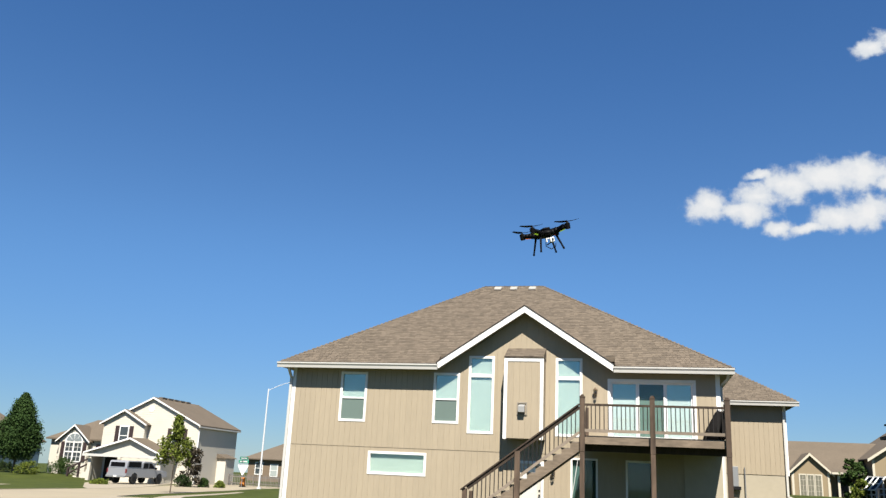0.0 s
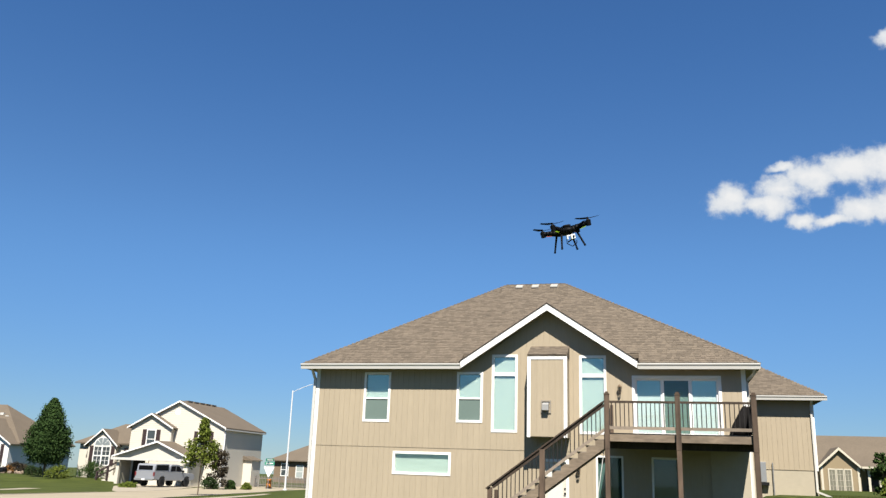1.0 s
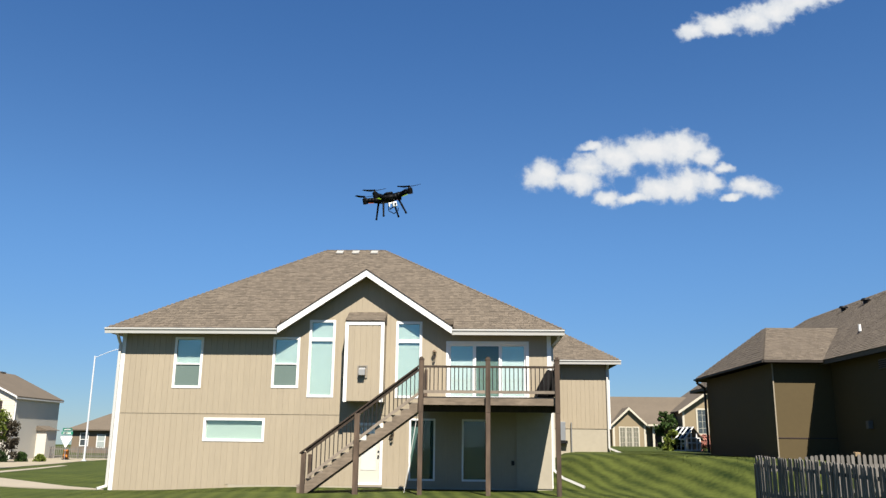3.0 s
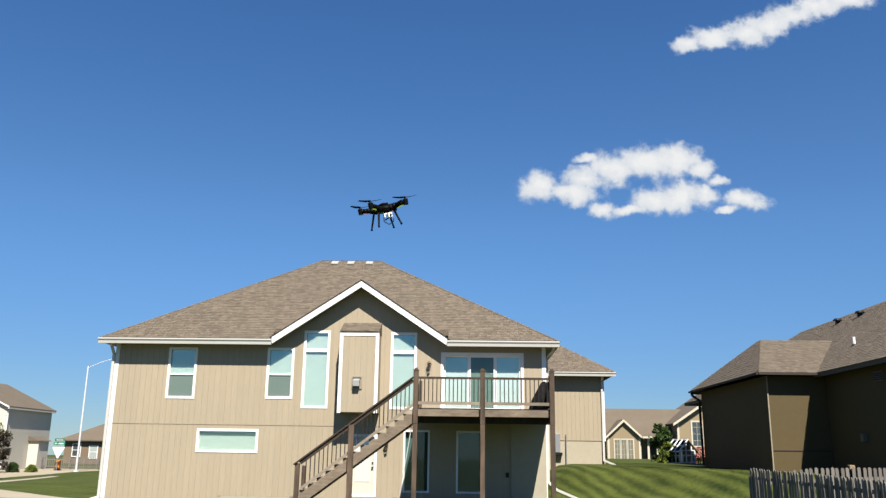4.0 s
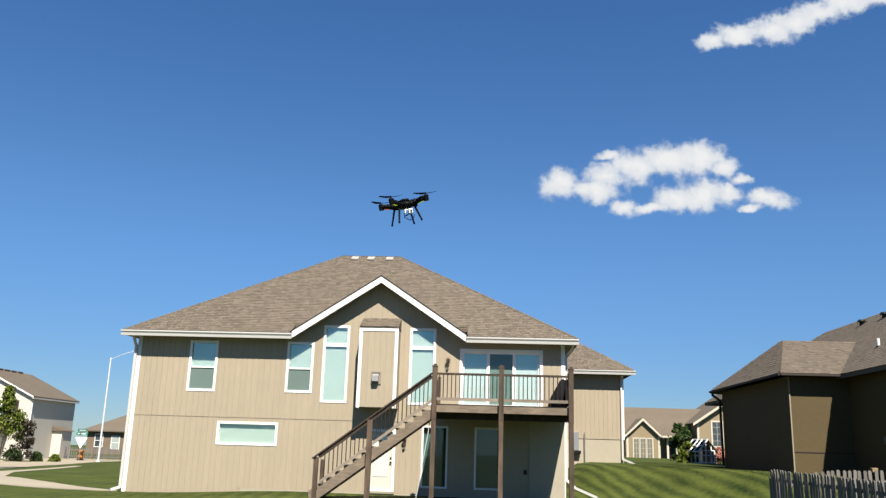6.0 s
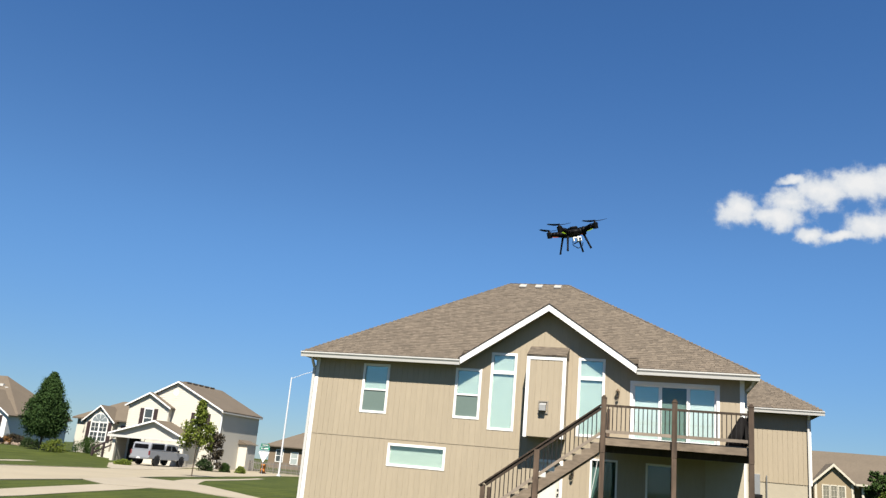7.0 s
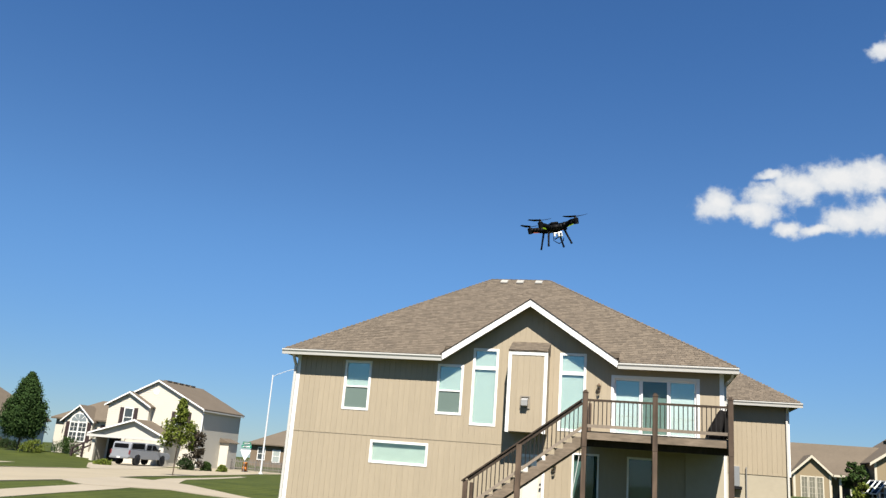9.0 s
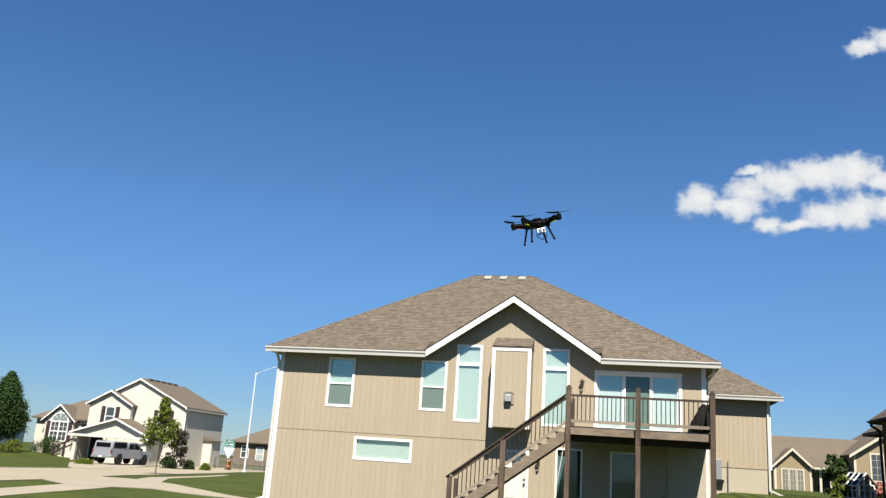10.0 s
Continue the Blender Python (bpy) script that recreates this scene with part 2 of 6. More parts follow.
def shingles(bm, u0, du, dv, span, course=0.145, width=0.17, lift=0.011, rng=None):
    """Overlapping tabs on a slope. u0: corner, du and dv: unit vectors along the eave and up the slope; span(v) gives the stretch of u covered at v, or None."""
    up = du.cross(dv)
    v = 0.0
    row = 0
    while True:
        reach = span(v + course * 0.5)
        if reach is None:
            break
        left, right = reach
        u = left - (rng.random() * width)
        while u < right:
            w = width * rng.uniform(0.6, 1.25)
            p, q = max(u, left), min(u + w - 0.008, right)
            if q - p > 0.03:
                h = lift * rng.uniform(0.6, 1.3)
                drop = rng.uniform(-0.008, 0.008)
                c = [u0 + du * p + dv * (v + drop) + up * h, u0 + du * q + dv * (v + drop) + up * h,
                     u0 + du * q + dv * (v + course * 1.25) + up * 0.002, u0 + du * p + dv * (v + course * 1.25) + up * 0.002,
                     u0 + du * p + dv * (v + drop) - up * 0.004, u0 + du * q + dv * (v + drop) - up * 0.004]
                k = [bm.verts.new(x) for x in c]
                bm.faces.new((k[0], k[1], k[2], k[3]))
                bm.faces.new((k[4], k[5], k[1], k[0]))
            u += w
        v += course
        row += 1


def slab_roof(bm, corners, thick=0.12):
    """A roof plane with thickness below it."""
    top = [bm.verts.new(c) for c in corners]
    low = [bm.verts.new(Vector(c) - Vector((0, 0, thick))) for c in corners]
    bm.faces.new(top), bm.faces.new(low[::-1])
    for i in range(len(top)):
        j = (i + 1) % len(top)
        bm.faces.new((top[i], low[i], low[j], top[j]))


def hip_roof(bm, x0, x1, y0, y1, z, ridge, rise, thick=0.14):
    """Roof over a rectangle. ridge: (xa, ya), (xb, yb)."""
    (xa, ya), (xb, yb) = ridge
    A, B, C, D = (x0, y0, z), (x1, y0, z), (x1, y1, z), (x0, y1, z)
    R, S = (xa, ya, z + rise), (xb, yb, z + rise)
    v = [bm.verts.new(p) for p in (A, B, C, D, R, S)]
    w = [bm.verts.new((p[0], p[1], p[2] - thick)) for p in (A, B, C, D)]
    faces = [(v[0], v[1], v[5], v[4]), (v[1], v[2], v[5]), (v[2], v[3], v[4], v[5]), (v[3], v[0], v[4]), (w[3], w[2], w[1], w[0])]
    for i in range(4):
        j = (i + 1) % 4
        faces.append((v[i], w[i], w[j], v[j]))
    for f in faces:
        bm.faces.new(f)


RNG = random.Random(7)


# ---- ground ----
def smooth(a, b, x):
    t = min(1.0, max(0.0, (x - a) / (b - a)))
    return t * t * (3 - 2 * t)


def ground_z(x, y):
    """The lawn: level before the house and out to the street, climbing a bank beside the house."""
    k = smooth(4.0, 9.0, x)
    bank = 1.12 * smooth(1.6, 4.2, x) * smooth(27.0 - 6.5 * k, 36.5 - 9.0 * k, y)
    back = 1.12 * smooth(-13.5, -10.0, x) * smooth(33.0, 38.5, y) * (1 - smooth(1.6, 4.2, x)) if x > -13.5 else 0.0
    fall = -0.5 * smooth(27.0, 70.0, math.hypot(x, y)) * smooth(-10.0, -15.0, x) if x < 0 else 0.0
    rise = 0.35 * smooth(-48.0, -55.0, x) * smooth(60.0, 70.0, y)
    roll = 0.05 * noise.noise((x * 0.12, y * 0.12, 0.0)) if y < 60 and x > -16 else 0.0
    dip = -0.20 * smooth(-6.5, -12.0, x) * smooth(-24.0, -15.0, x) * (1 - smooth(34.0, 44.0, y))
    far = -0.035 * max(0.0, min(1100.0, math.hypot(x, y) - 118.0))
    return far + dip + max(bank, back) + fall + rise + roll * smooth(3, 10, math.hypot(x, y))


def axis_steps(low, high, near_low, near_high, fine, coarse):
    at, out = near_low, []
    while at < near_high:
        out.append(at)
        at += fine
    s, at2 = coarse, near_low
    while at2 > low:
        at2 -= s
        s *= 1.35
        out.insert(0, at2)
    s = coarse
    while at < high:
        out.append(at)
        at += s
        s *= 1.35
    return out


def lawn_material():
    m = bpy.data.materials.new("mown_lawn")
    m.use_nodes = True
    n, l = m.node_tree.nodes, m.node_tree.links
    bsdf = n["Principled BSDF"]
    bsdf.inputs["Roughness"].default_value = 0.95
    bsdf.inputs["Specular IOR Level"].default_value = 0.1
    coords = n.new("ShaderNodeTexCoord")
    # mowing stripes that run up the bank
    wave = n.new("ShaderNodeTexWave")
    wave.inputs["Scale"].default_value, wave.inputs["Distortion"].default_value, wave.inputs["Detail"].default_value = 0.52, 2.4, 2.0
    turn = n.new("ShaderNodeMapping")
    turn.inputs["Rotation"].default_value = (0, 0, radians(-9))
    l.new(coords.outputs["Object"], turn.inputs["Vector"]), l.new(turn.outputs[0], wave.inputs["Vector"])
    blades = n.new("ShaderNodeTexNoise")
    blades.inputs["Scale"].default_value, blades.inputs["Detail"].default_value = 7.0, 10.0
    patches = n.new("ShaderNodeTexNoise")
    patches.inputs["Scale"].default_value, patches.inputs["Detail"].default_value = 0.45, 5.0
    for t in (blades, patches):
        l.new(coords.outputs["Object"], t.inputs["Vector"])
    ramp = n.new("ShaderNodeValToRGB")
    ramp.color_ramp.elements[0].position, ramp.color_ramp.elements[1].position = 0.18, 0.72
    ramp.color_ramp.elements[0].color, ramp.color_ramp.elements[1].color = (0.009, 0.017, 0.003, 1), (0.068, 0.081, 0.0165, 1)
    a, b = n.new("ShaderNodeMath"), n.new("ShaderNodeMath")
    a.operation = b.operation = "MULTIPLY_ADD"
    # the stripes are freshest on the bank and faint towards the street
    place, fresh = n.new("ShaderNodeSeparateXYZ"), n.new("ShaderNodeMapRange")
    l.new(coords.outputs["Object"], place.inputs[0]), l.new(place.outputs[0], fresh.inputs["Value"])
    fresh.inputs["From Min"].default_value, fresh.inputs["From Max"].default_value = -14.0, 3.0
    fresh.inputs["To Min"].default_value, fresh.inputs["To Max"].default_value = 0.08, 0.26
    l.new(fresh.outputs[0], a.inputs[1])
    b.inputs[1].default_value = 0.44
    b.inputs[2].default_value = 0.0
    middle = n.new("ShaderNodeMath")
    middle.operation = "SUBTRACT"
    middle.inputs[1].default_value = 0.5
    l.new(wave.outputs["Fac"], middle.inputs[0])
    l.new(blades.outputs["Fac"], b.inputs[0])
    l.new(middle.outputs[0], a.inputs[0]), l.new(b.outputs[0], a.inputs[2])
    c = n.new("ShaderNodeMath")
    c.operation = "MULTIPLY_ADD"
    c.inputs[1].default_value = 0.45
    l.new(patches.outputs["Fac"], c.inputs[0]), l.new(a.outputs[0], c.inputs[2])
    l.new(c.outputs[0], ramp.inputs["Fac"]), l.new(ramp.outputs["Color"], bsdf.inputs["Base Color"])
    relief = n.new("ShaderNodeBump")
    relief.inputs["Distance"].default_value, relief.inputs["Strength"].default_value = 0.02, 0.3
    l.new(blades.outputs["Fac"], relief.inputs["Height"]), l.new(relief.outputs[0], bsdf.inputs["Normal"])
    return m


LAWN = lawn_material()
xs, ys = axis_steps(-2500, 2500, -46, 30, 0.6, 1.2), axis_steps(-400, 3500, 4, 62, 0.6, 1.2)
mesh = bpy.data.meshes.new("ground")
mesh.from_pydata([(x, y, ground_z(x, y)) for y in ys for x in xs], [],
                 [(j * len(xs) + i, j * len(xs) + i + 1, (j + 1) * len(xs) + i + 1, (j + 1) * len(xs) + i) for j in range(len(ys) - 1) for i in range(len(xs) - 1)])
mesh.materials.append(LAWN)
mesh.shade_smooth()
ground = tagged(new("ground", mesh), "mown green lawn with pale mowing stripes", "lawn", kind="structure")


# ---- the tan house ----
FRONT, LEFT, RIGHT, BACK, TOP = 28.3, -12.65, 2.37, 41.0, 5.25
APEX_X, APEX_Z = -4.02, 7.36
OPENINGS = dict(w1=(-10.77, -9.75, 3.26, 5.03), w2=(-9.55, -7.42, 1.47, 2.26), w3=(-7.28, -6.33, 3.29, 5.05), t1=(-6.02, -5.10, 2.98, 5.66), t2=(-2.97, -2.06, 2.98, 5.62),
                slider=(-1.22, 1.63, 2.86, 4.94), door=(-4.27, -3.34, 0.06, 2.14), p1=(-2.45, -1.56, 0.26, 2.30), p2=(-0.66, 0.24, 0.26, 2.29))
house = thing("house", (-5.14, FRONT, 0), "two-storey tan grooved-siding house with white trim and brown shingled roof", "house")


def gable_top(x):
    """Height of the wall's top at x."""
    return TOP if x < -7.0 or x > -1.05 else max(TOP, APEX_Z - 0.16 - abs(x - APEX_X) * 0.675)


def cut_wall(bm, x0, x1, z0, z1, y0, y1, holes):
    """A wall slab with openings right through it."""
    xs = sorted({x0, x1, *[v for h in holes for v in h[:2] if x0 < v < x1]})
    for a, b in zip(xs, xs[1:]):
        mid = (a + b) / 2
        at = z0
        for h in sorted((h for h in holes if h[0] < mid < h[1]), key=lambda h: h[2]):
            if h[2] > at:
                box(bm, a, b, y0, y1, at, min(h[2], z1))
            at = max(at, h[3])
        if at < z1:
            box(bm, a, b, y0, y1, at, z1)


holes = list(OPENINGS.values())
bm = bmesh.new()
cut_wall(bm, LEFT, RIGHT, -0.3, TOP - 0.02, FRONT, FRONT + 0.16, [(a, b, c, min(d, TOP - 0.02)) for a, b, c, d in holes])
# gable wall above the eave line, with the heads of the tall windows cut out
for a, b in zip([-7.0, -6.02, -5.10, -4.02, -2.97, -2.06], [-6.02, -5.10, -4.02, -2.97, -2.06, -1.05]):
    low = 5.66 if a == -6.02 else 5.62 if a == -2.97 else TOP - 0.02
    prism(bm, [(a, low), (b, low), (b, max(low + 0.01, gable_top(b))), (a, max(low + 0.01, gable_top(a)))], FRONT, FRONT + 0.16)
bmesh.ops.remove_doubles(bm, verts=bm.verts[:], dist=0.0002)
front_wall = part("wall", bm, SIDING, house)
bm = bmesh.new()
box(bm, LEFT, LEFT + 0.16, FRONT + 0.165, BACK, -0.3, TOP)
part("wall", bm, SIDING, house)
bm = bmesh.new()
box(bm, RIGHT - 0.16, RIGHT, FRONT + 0.165, BACK, -0.3, TOP)
part("wall", bm, SIDING, house)
bm = bmesh.new()
box(bm, LEFT + 0.165, RIGHT - 0.165, BACK - 0.16, BACK, -0.3, TOP)
part("wall", bm, SIDING, house)
# floors inside, which keep the daylight out of the lower storey
boxpart("floor", (LEFT + 0.17, RIGHT - 0.17, FRONT + 0.3, BACK - 0.17, 2.55, 2.75), SHADE_BLACK, house)

# grooved siding: boards of one sheet row below the joint and one above it
STEP = 0.2034
board_rows = [(0.06, 2.375), (2.395, 9.0)]
column = LEFT + 0.12
while column < RIGHT - 0.12:
    a, b = column + 0.004, min(column + STEP - 0.004, RIGHT - 0.12)
    edges = sorted({a, b, *[v for h in holes for v in h[:2] if a < v < b]})
    for p, q in zip(edges, edges[1:]):
        mid = (p + q) / 2
        for low, high in board_rows:
            low = -0.27 if low < 1.0 and mid < -8.6 else low
            at = low
            spans = []
            for h in sorted((h for h in holes if h[0] < mid < h[1]), key=lambda h: h[2]):
                if h[2] > at and h[2] < high + 2:
                    spans.append((at, min(h[2], high)))
                at = max(at, h[3])
            spans.append((at, high))
            for z0, z1 in spans:
                t0, t1 = min(z1, gable_top(p) - 0.03), min(z1, gable_top(q) - 0.03)
                if min(t0, t1) - z0 < 0.03:
                    continue
                bm = bmesh.new()
                prism(bm, [(p, z0), (q, z0), (q, t1), (p, t0)], FRONT - 0.014, FRONT - 0.001)
                part("siding_board", bm, SIDING, front_wall)
    column += STEP
boxpart("foundation", (-8.56, RIGHT - 0.01, FRONT - 0.03, FRONT - 0.002, -0.3, 0.055), FOUNDATION, house, "pale concrete foundation strip")
boxpart("foundation", (1.18, RIGHT - 0.012, FRONT - 0.055, FRONT - 0.016, 0.057, 2.62), FOUNDATION, house, "smooth pale concrete under the deck")
boxpart("wall_outlet", (1.0, 1.10, FRONT - 0.07, FRONT - 0.016, 0.80, 0.95), BLACK, house, "small dark outlet box", 0.006)
for x in (LEFT - 0.02, RIGHT - 0.12):
    boxpart("corner_board", (x, x + 0.14, FRONT - 0.03, FRONT - 0.0005, -0.25 if x < 0 else 0.06, TOP - 0.04), WHITE, house, "white corner trim board", 0.004)
boxpart("corner_board", (LEFT - 0.021, LEFT - 0.001, FRONT - 0.0, FRONT + 0.12, -0.25, TOP - 0.04), WHITE, house, "white corner trim board")


def pane(name, bounds, mat, parent, label=""):
    return boxpart(name, bounds, mat, parent, label)


def window(parent, x0, x1, z0, z1, y, style, trim=0.085, deep=0.10):
    """A window set in the wall y. style: hung, fixed, transom, slider."""
    root = part_frame(parent, x0, x1, z0, z1, y, trim)
    a, b, c, d = x0 + trim, x1 - trim, z0 + trim, z1 - trim
    if style == "hung":
        mid = c + (d - c) * 0.47
        boxpart("sash_rail", (a, b, y - 0.012, y + 0.05, mid - 0.025, mid + 0.025), WHITE, root)
        pane("pane", (a, b, y + 0.012, y + 0.018, mid + 0.026, d), GLASS, root)
        pane("pane", (a, b, y + 0.030, y + 0.036, c, mid - 0.026), GLASS, root)
        boxpart("screen", (a, b, y + 0.016, y + 0.020, c, mid - 0.026), SCREEN, root, "grey insect screen over the lower sash")
        boxpart("blind", (a, b, y + 0.05, y + 0.056, c, d), BLINDS, root, "pale green closed blind")
    elif style == "transom":
        mid = d - 0.60
        boxpart("mullion", (a, b, y - 0.014, y + 0.06, mid - 0.06, mid + 0.06), WHITE, root)
        pane("pane", (a, b, y + 0.012, y + 0.018, mid + 0.061, d), GLASS, root)
        pane("pane", (a, b, y + 0.012, y + 0.018, c, mid - 0.061), GLASS, root)
        boxpart("blind", (a, b, y + 0.05, y + 0.056, c, d), BLINDS, root, "pale green closed blind")
    else:
        pane("pane", (a, b, y + 0.03, y + 0.036, c, d), GLASS, root)
        boxpart("blind", (a, b, y + 0.08, y + 0.086, c, d), BLINDS, root, "pale green closed blind")
    return root


def part_frame(parent, x0, x1, z0, z1, y, trim, name="window", mat=None, proud=0.03, deep=0.14):
    bm = bmesh.new()
    for a, b, c, d in ((x0, x0 + trim, z0, z1), (x1 - trim, x1, z0, z1), (x0 + trim, x1 - trim, z0, z0 + trim), (x0 + trim, x1 - trim, z1 - trim, z1)):
        box(bm, a, b, y - proud, y + deep, c, d)
    return part(name, bm, mat or WHITE, parent)


for key, style in (("w1", "hung"), ("w2", "fixed"), ("w3", "hung"), ("t1", "transom"), ("t2", "transom")):
    window(house, *OPENINGS[key], FRONT, style)

# sliding patio door to the deck
CURTAIN = material("white_curtain_behind_glass", (0.40, 0.415, 0.42), 0.6, grain=0.12, scale=(14, 1, 0.1), noise_scale=3, stain=0.05)
CURTAIN.node_tree.nodes["Principled BSDF"].inputs["Coat Weight"].default_value = 1.0
CURTAIN.node_tree.nodes["Principled BSDF"].inputs["Coat IOR"].default_value = 2.6
x0, x1, z0, z1 = OPENINGS["slider"]
slider = part_frame(house, x0, x1, z0, z1, FRONT, 0.10, "patio_door")
third = (x1 - x0 - 0.2) / 3
for i in range(3):
    a = x0 + 0.10 + third * i
    y = FRONT + (0.02 if i == 1 else 0.05)
    bm = bmesh.new()
    w = 0.06 if i != 1 else 0.05
    for p, q, c, d in ((a, a + w, z0 + 0.1, z1 - 0.1), (a + third - w, a + third, z0 + 0.1, z1 - 0.1), (a + w, a + third - w, z0 + 0.1, z0 + 0.2), (a + w, a + third - w, z1 - 0.16, z1 - 0.1)):
        box(bm, p, q, y, y + 0.04, c, d)
    leaf = part("door_leaf", bm, WHITE, slider)
    boxpart("blind" if i != 1 else "curtain", (a + w, a + third - w, FRONT + 0.10, FRONT + 0.106, z0 + 0.12, z1 - 0.11), CURTAIN if i != 1 else SCREEN, slider)
    boxpart("pane", (a + w, a + third - w, y + 0.015, y + 0.021, z0 + 0.2, z1 - 0.16), GLASS, slider)

DOOR_BLIND = material("white_blind_behind_glass", (0.50, 0.50, 0.47), 0.5, grain=0.03, stain=0.04)
DOOR_BLIND.node_tree.nodes["Principled BSDF"].inputs["Coat Weight"].default_value = 1.0
DOOR_BLIND.node_tree.nodes["Principled BSDF"].inputs["Coat IOR"].default_value = 2.2
# lower entrance door and the two patio windows below the deck, deck shade put into their blind colour
x0, x1, z0, z1 = OPENINGS["door"]
frame_ = part_frame(house, x0, x1, z0, z1, FRONT, 0.09, "door")
boxpart("door_leaf", (x0 + 0.09, x1 - 0.09, FRONT + 0.03, FRONT + 0.07, z0 + 0.09, z1 - 0.09), DOOR_PAINT, frame_, "off-white panel door")
boxpart("door_lite", (x0 + 0.20, x1 - 0.22, FRONT + 0.02, FRONT + 0.0295, z0 + 0.52, z1 - 0.17), DOOR_BLIND, frame_, "glazed door panel with a white blind behind it", 0.004)
boxpart("sill", (x0 - 0.02, x1 + 0.02, FRONT - 0.10, FRONT - 0.031, z0 - 0.02, z0 + 0.05), CONCRETE, frame_)
bm = bmesh.new()
rod(bm, (x1 - 0.14, FRONT + 0.03, 1.05), (x1 - 0.14, FRONT - 0.03, 1.05), 0.03)
rod(bm, (x1 - 0.14, FRONT + 0.03, 1.20), (x1 - 0.14, FRONT + 0.0, 1.20), 0.028)
part("door_handle", bm, BLACK, frame_, "dark knob and deadbolt")
for key in ("p1", "p2"):
    x0, x1, z0, z1 = OPENINGS[key]
    w = part_frame(house, x0, x1, z0, z1, FRONT, 0.06, "window")
    boxpart("pane", (x0 + 0.06, x1 - 0.06, FRONT + 0.05, FRONT + 0.056, z0 + 0.06, z1 - 0.06), GLASS, w)
    boxpart("blind", (x0 + 0.04, x1 - 0.04, FRONT + 0.12, FRONT + 0.128, z0 + 0.04, z1 - 0.04), DECK_SHADE_BLIND, w)

# bumped-out chimney chase
CX0, CX1, CY = -4.62, -3.31, 27.55
bm = bmesh.new()
box(bm, CX0, CX1, CY, FRONT - 0.016, 2.83, 5.50)
chase = part("chimney_chase", bm, SIDING, house, "tan bumped-out chase with white corner trim and a small shingled cap")
x = CX0 + 0.11
while x < CX1 - 0.12:
    boxpart("siding_board", (x + 0.006, min(x + STEP - 0.006, CX1 - 0.11), CY - 0.014, CY - 0.001, 2.84, 5.38), SIDING, chase)
    x += STEP
for a, b, c, d in ((CX0 - 0.015, CX0 + 0.10, 2.81, 5.50), (CX1 - 0.10, CX1 + 0.015, 2.81, 5.50), (CX0 + 0.10, CX1 - 0.10, 5.39, 5.50)):
    boxpart("trim_board", (a, b, CY - 0.032, CY - 0.0015, c, d), WHITE, chase)
bm = bmesh.new()
prism(bm, [(CY - 0.05, 5.51), (CY - 0.05, 5.55), (FRONT - 0.016, 5.95), (FRONT - 0.016, 5.51)], CX0 - 0.015, CX1 + 0.015, "x")
part("cap_roof", bm, SHINGLE_FLAT, chase)
bm = bmesh.new()
slope = Vector((0, FRONT - CY + 0.05, 0.40)).normalized()
shingles(bm, Vector((CX0 - 0.015, CY - 0.06, 5.55)), Vector((1, 0, 0)), slope, lambda v: (0, CX1 - CX0 + 0.03) if v < 0.80 else None, rng=RNG)
tagged(part("shingles", bm, SHINGLE, chase), kind="stuff")
# vent hood on the chase
bm = bmesh.new()
for p, q, c, d in ((-4.17, -4.13, 3.60, 4.02), (-3.87, -3.83, 3.60, 4.02), (-4.13, -3.87, 3.98, 4.02), (-4.13, -3.87, 3.60, 3.64)):
    box(bm, p, q, CY - 0.05, CY - 0.0145, c, d)
hood = part("vent_hood", bm, material("brown_grey_frame_paint", (0.20, 0.175, 0.14), 0.7, grain=0.1), house, "grey metal vent hood in a tan frame")
bm = bmesh.new()
prism(bm, [(CY - 0.20, 3.68), (CY - 0.20, 3.88), (CY - 0.016, 3.95), (CY - 0.016, 3.66)], -4.11, -3.90, "x")
part("cowl", bm, material("dull_galvanised_cowl", (0.2126, 0.2126, 0.2087), 0.6, grain=0.12, stain=0.2), hood, bevel=0.008)

# ---- main roof ----
EY, EZ = 27.86, 5.31
EX0, EX1 = -13.10, 2.80
RY, RZ, RX0, RX1 = 34.5, 9.61, -6.75, -4.19
NOTCH = FRONT + 0.12
bm = bmesh.new()
zn = EZ + (RZ - EZ) * (NOTCH - EY) / (RY - EY)
xa, xb = EX0 + (RX0 - EX0) * (NOTCH - EY) / (RY - EY), EX1 + (RX1 - EX1) * (NOTCH - EY) / (RY - EY)
slab_roof(bm, [(xa, NOTCH, zn), (xb, NOTCH, zn), (RX1, RY, RZ), (RX0, RY, RZ)], 0.13)
slab_roof(bm, [(EX0, EY, EZ), (-7.09, EY, EZ), (-7.09, NOTCH, zn), (xa, NOTCH, zn)], 0.13)
slab_roof(bm, [(-0.97, EY, EZ), (EX1, EY, EZ), (xb, NOTCH, zn), (-0.97, NOTCH, zn)], 0.13)
slab_roof(bm, [(EX1, EY, EZ), (EX1, BACK + 0.44, EZ), (RX1, RY, RZ)], 0.13)
slab_roof(bm, [(EX1, BACK + 0.44, EZ), (EX0, BACK + 0.44, EZ), (RX0, RY, RZ), (RX1, RY, RZ)], 0.13)
slab_roof(bm, [(EX0, BACK + 0.44, EZ), (EX0, EY, EZ), (RX0, RY, RZ)], 0.13)
roof = part("roof", bm, [SHINGLE_FLAT], house, "brown asphalt shingle hip roof")
up = Vector((0, RY - EY, RZ - EZ))
length = up.length
bm = bmesh.new()
low_v = length * (NOTCH - EY) / (RY - EY)


def whole(v):
    return ((RX0 - EX0) * v / length, (EX1 - EX0) - (EX1 - RX1) * v / length) if v < length - 0.05 else None


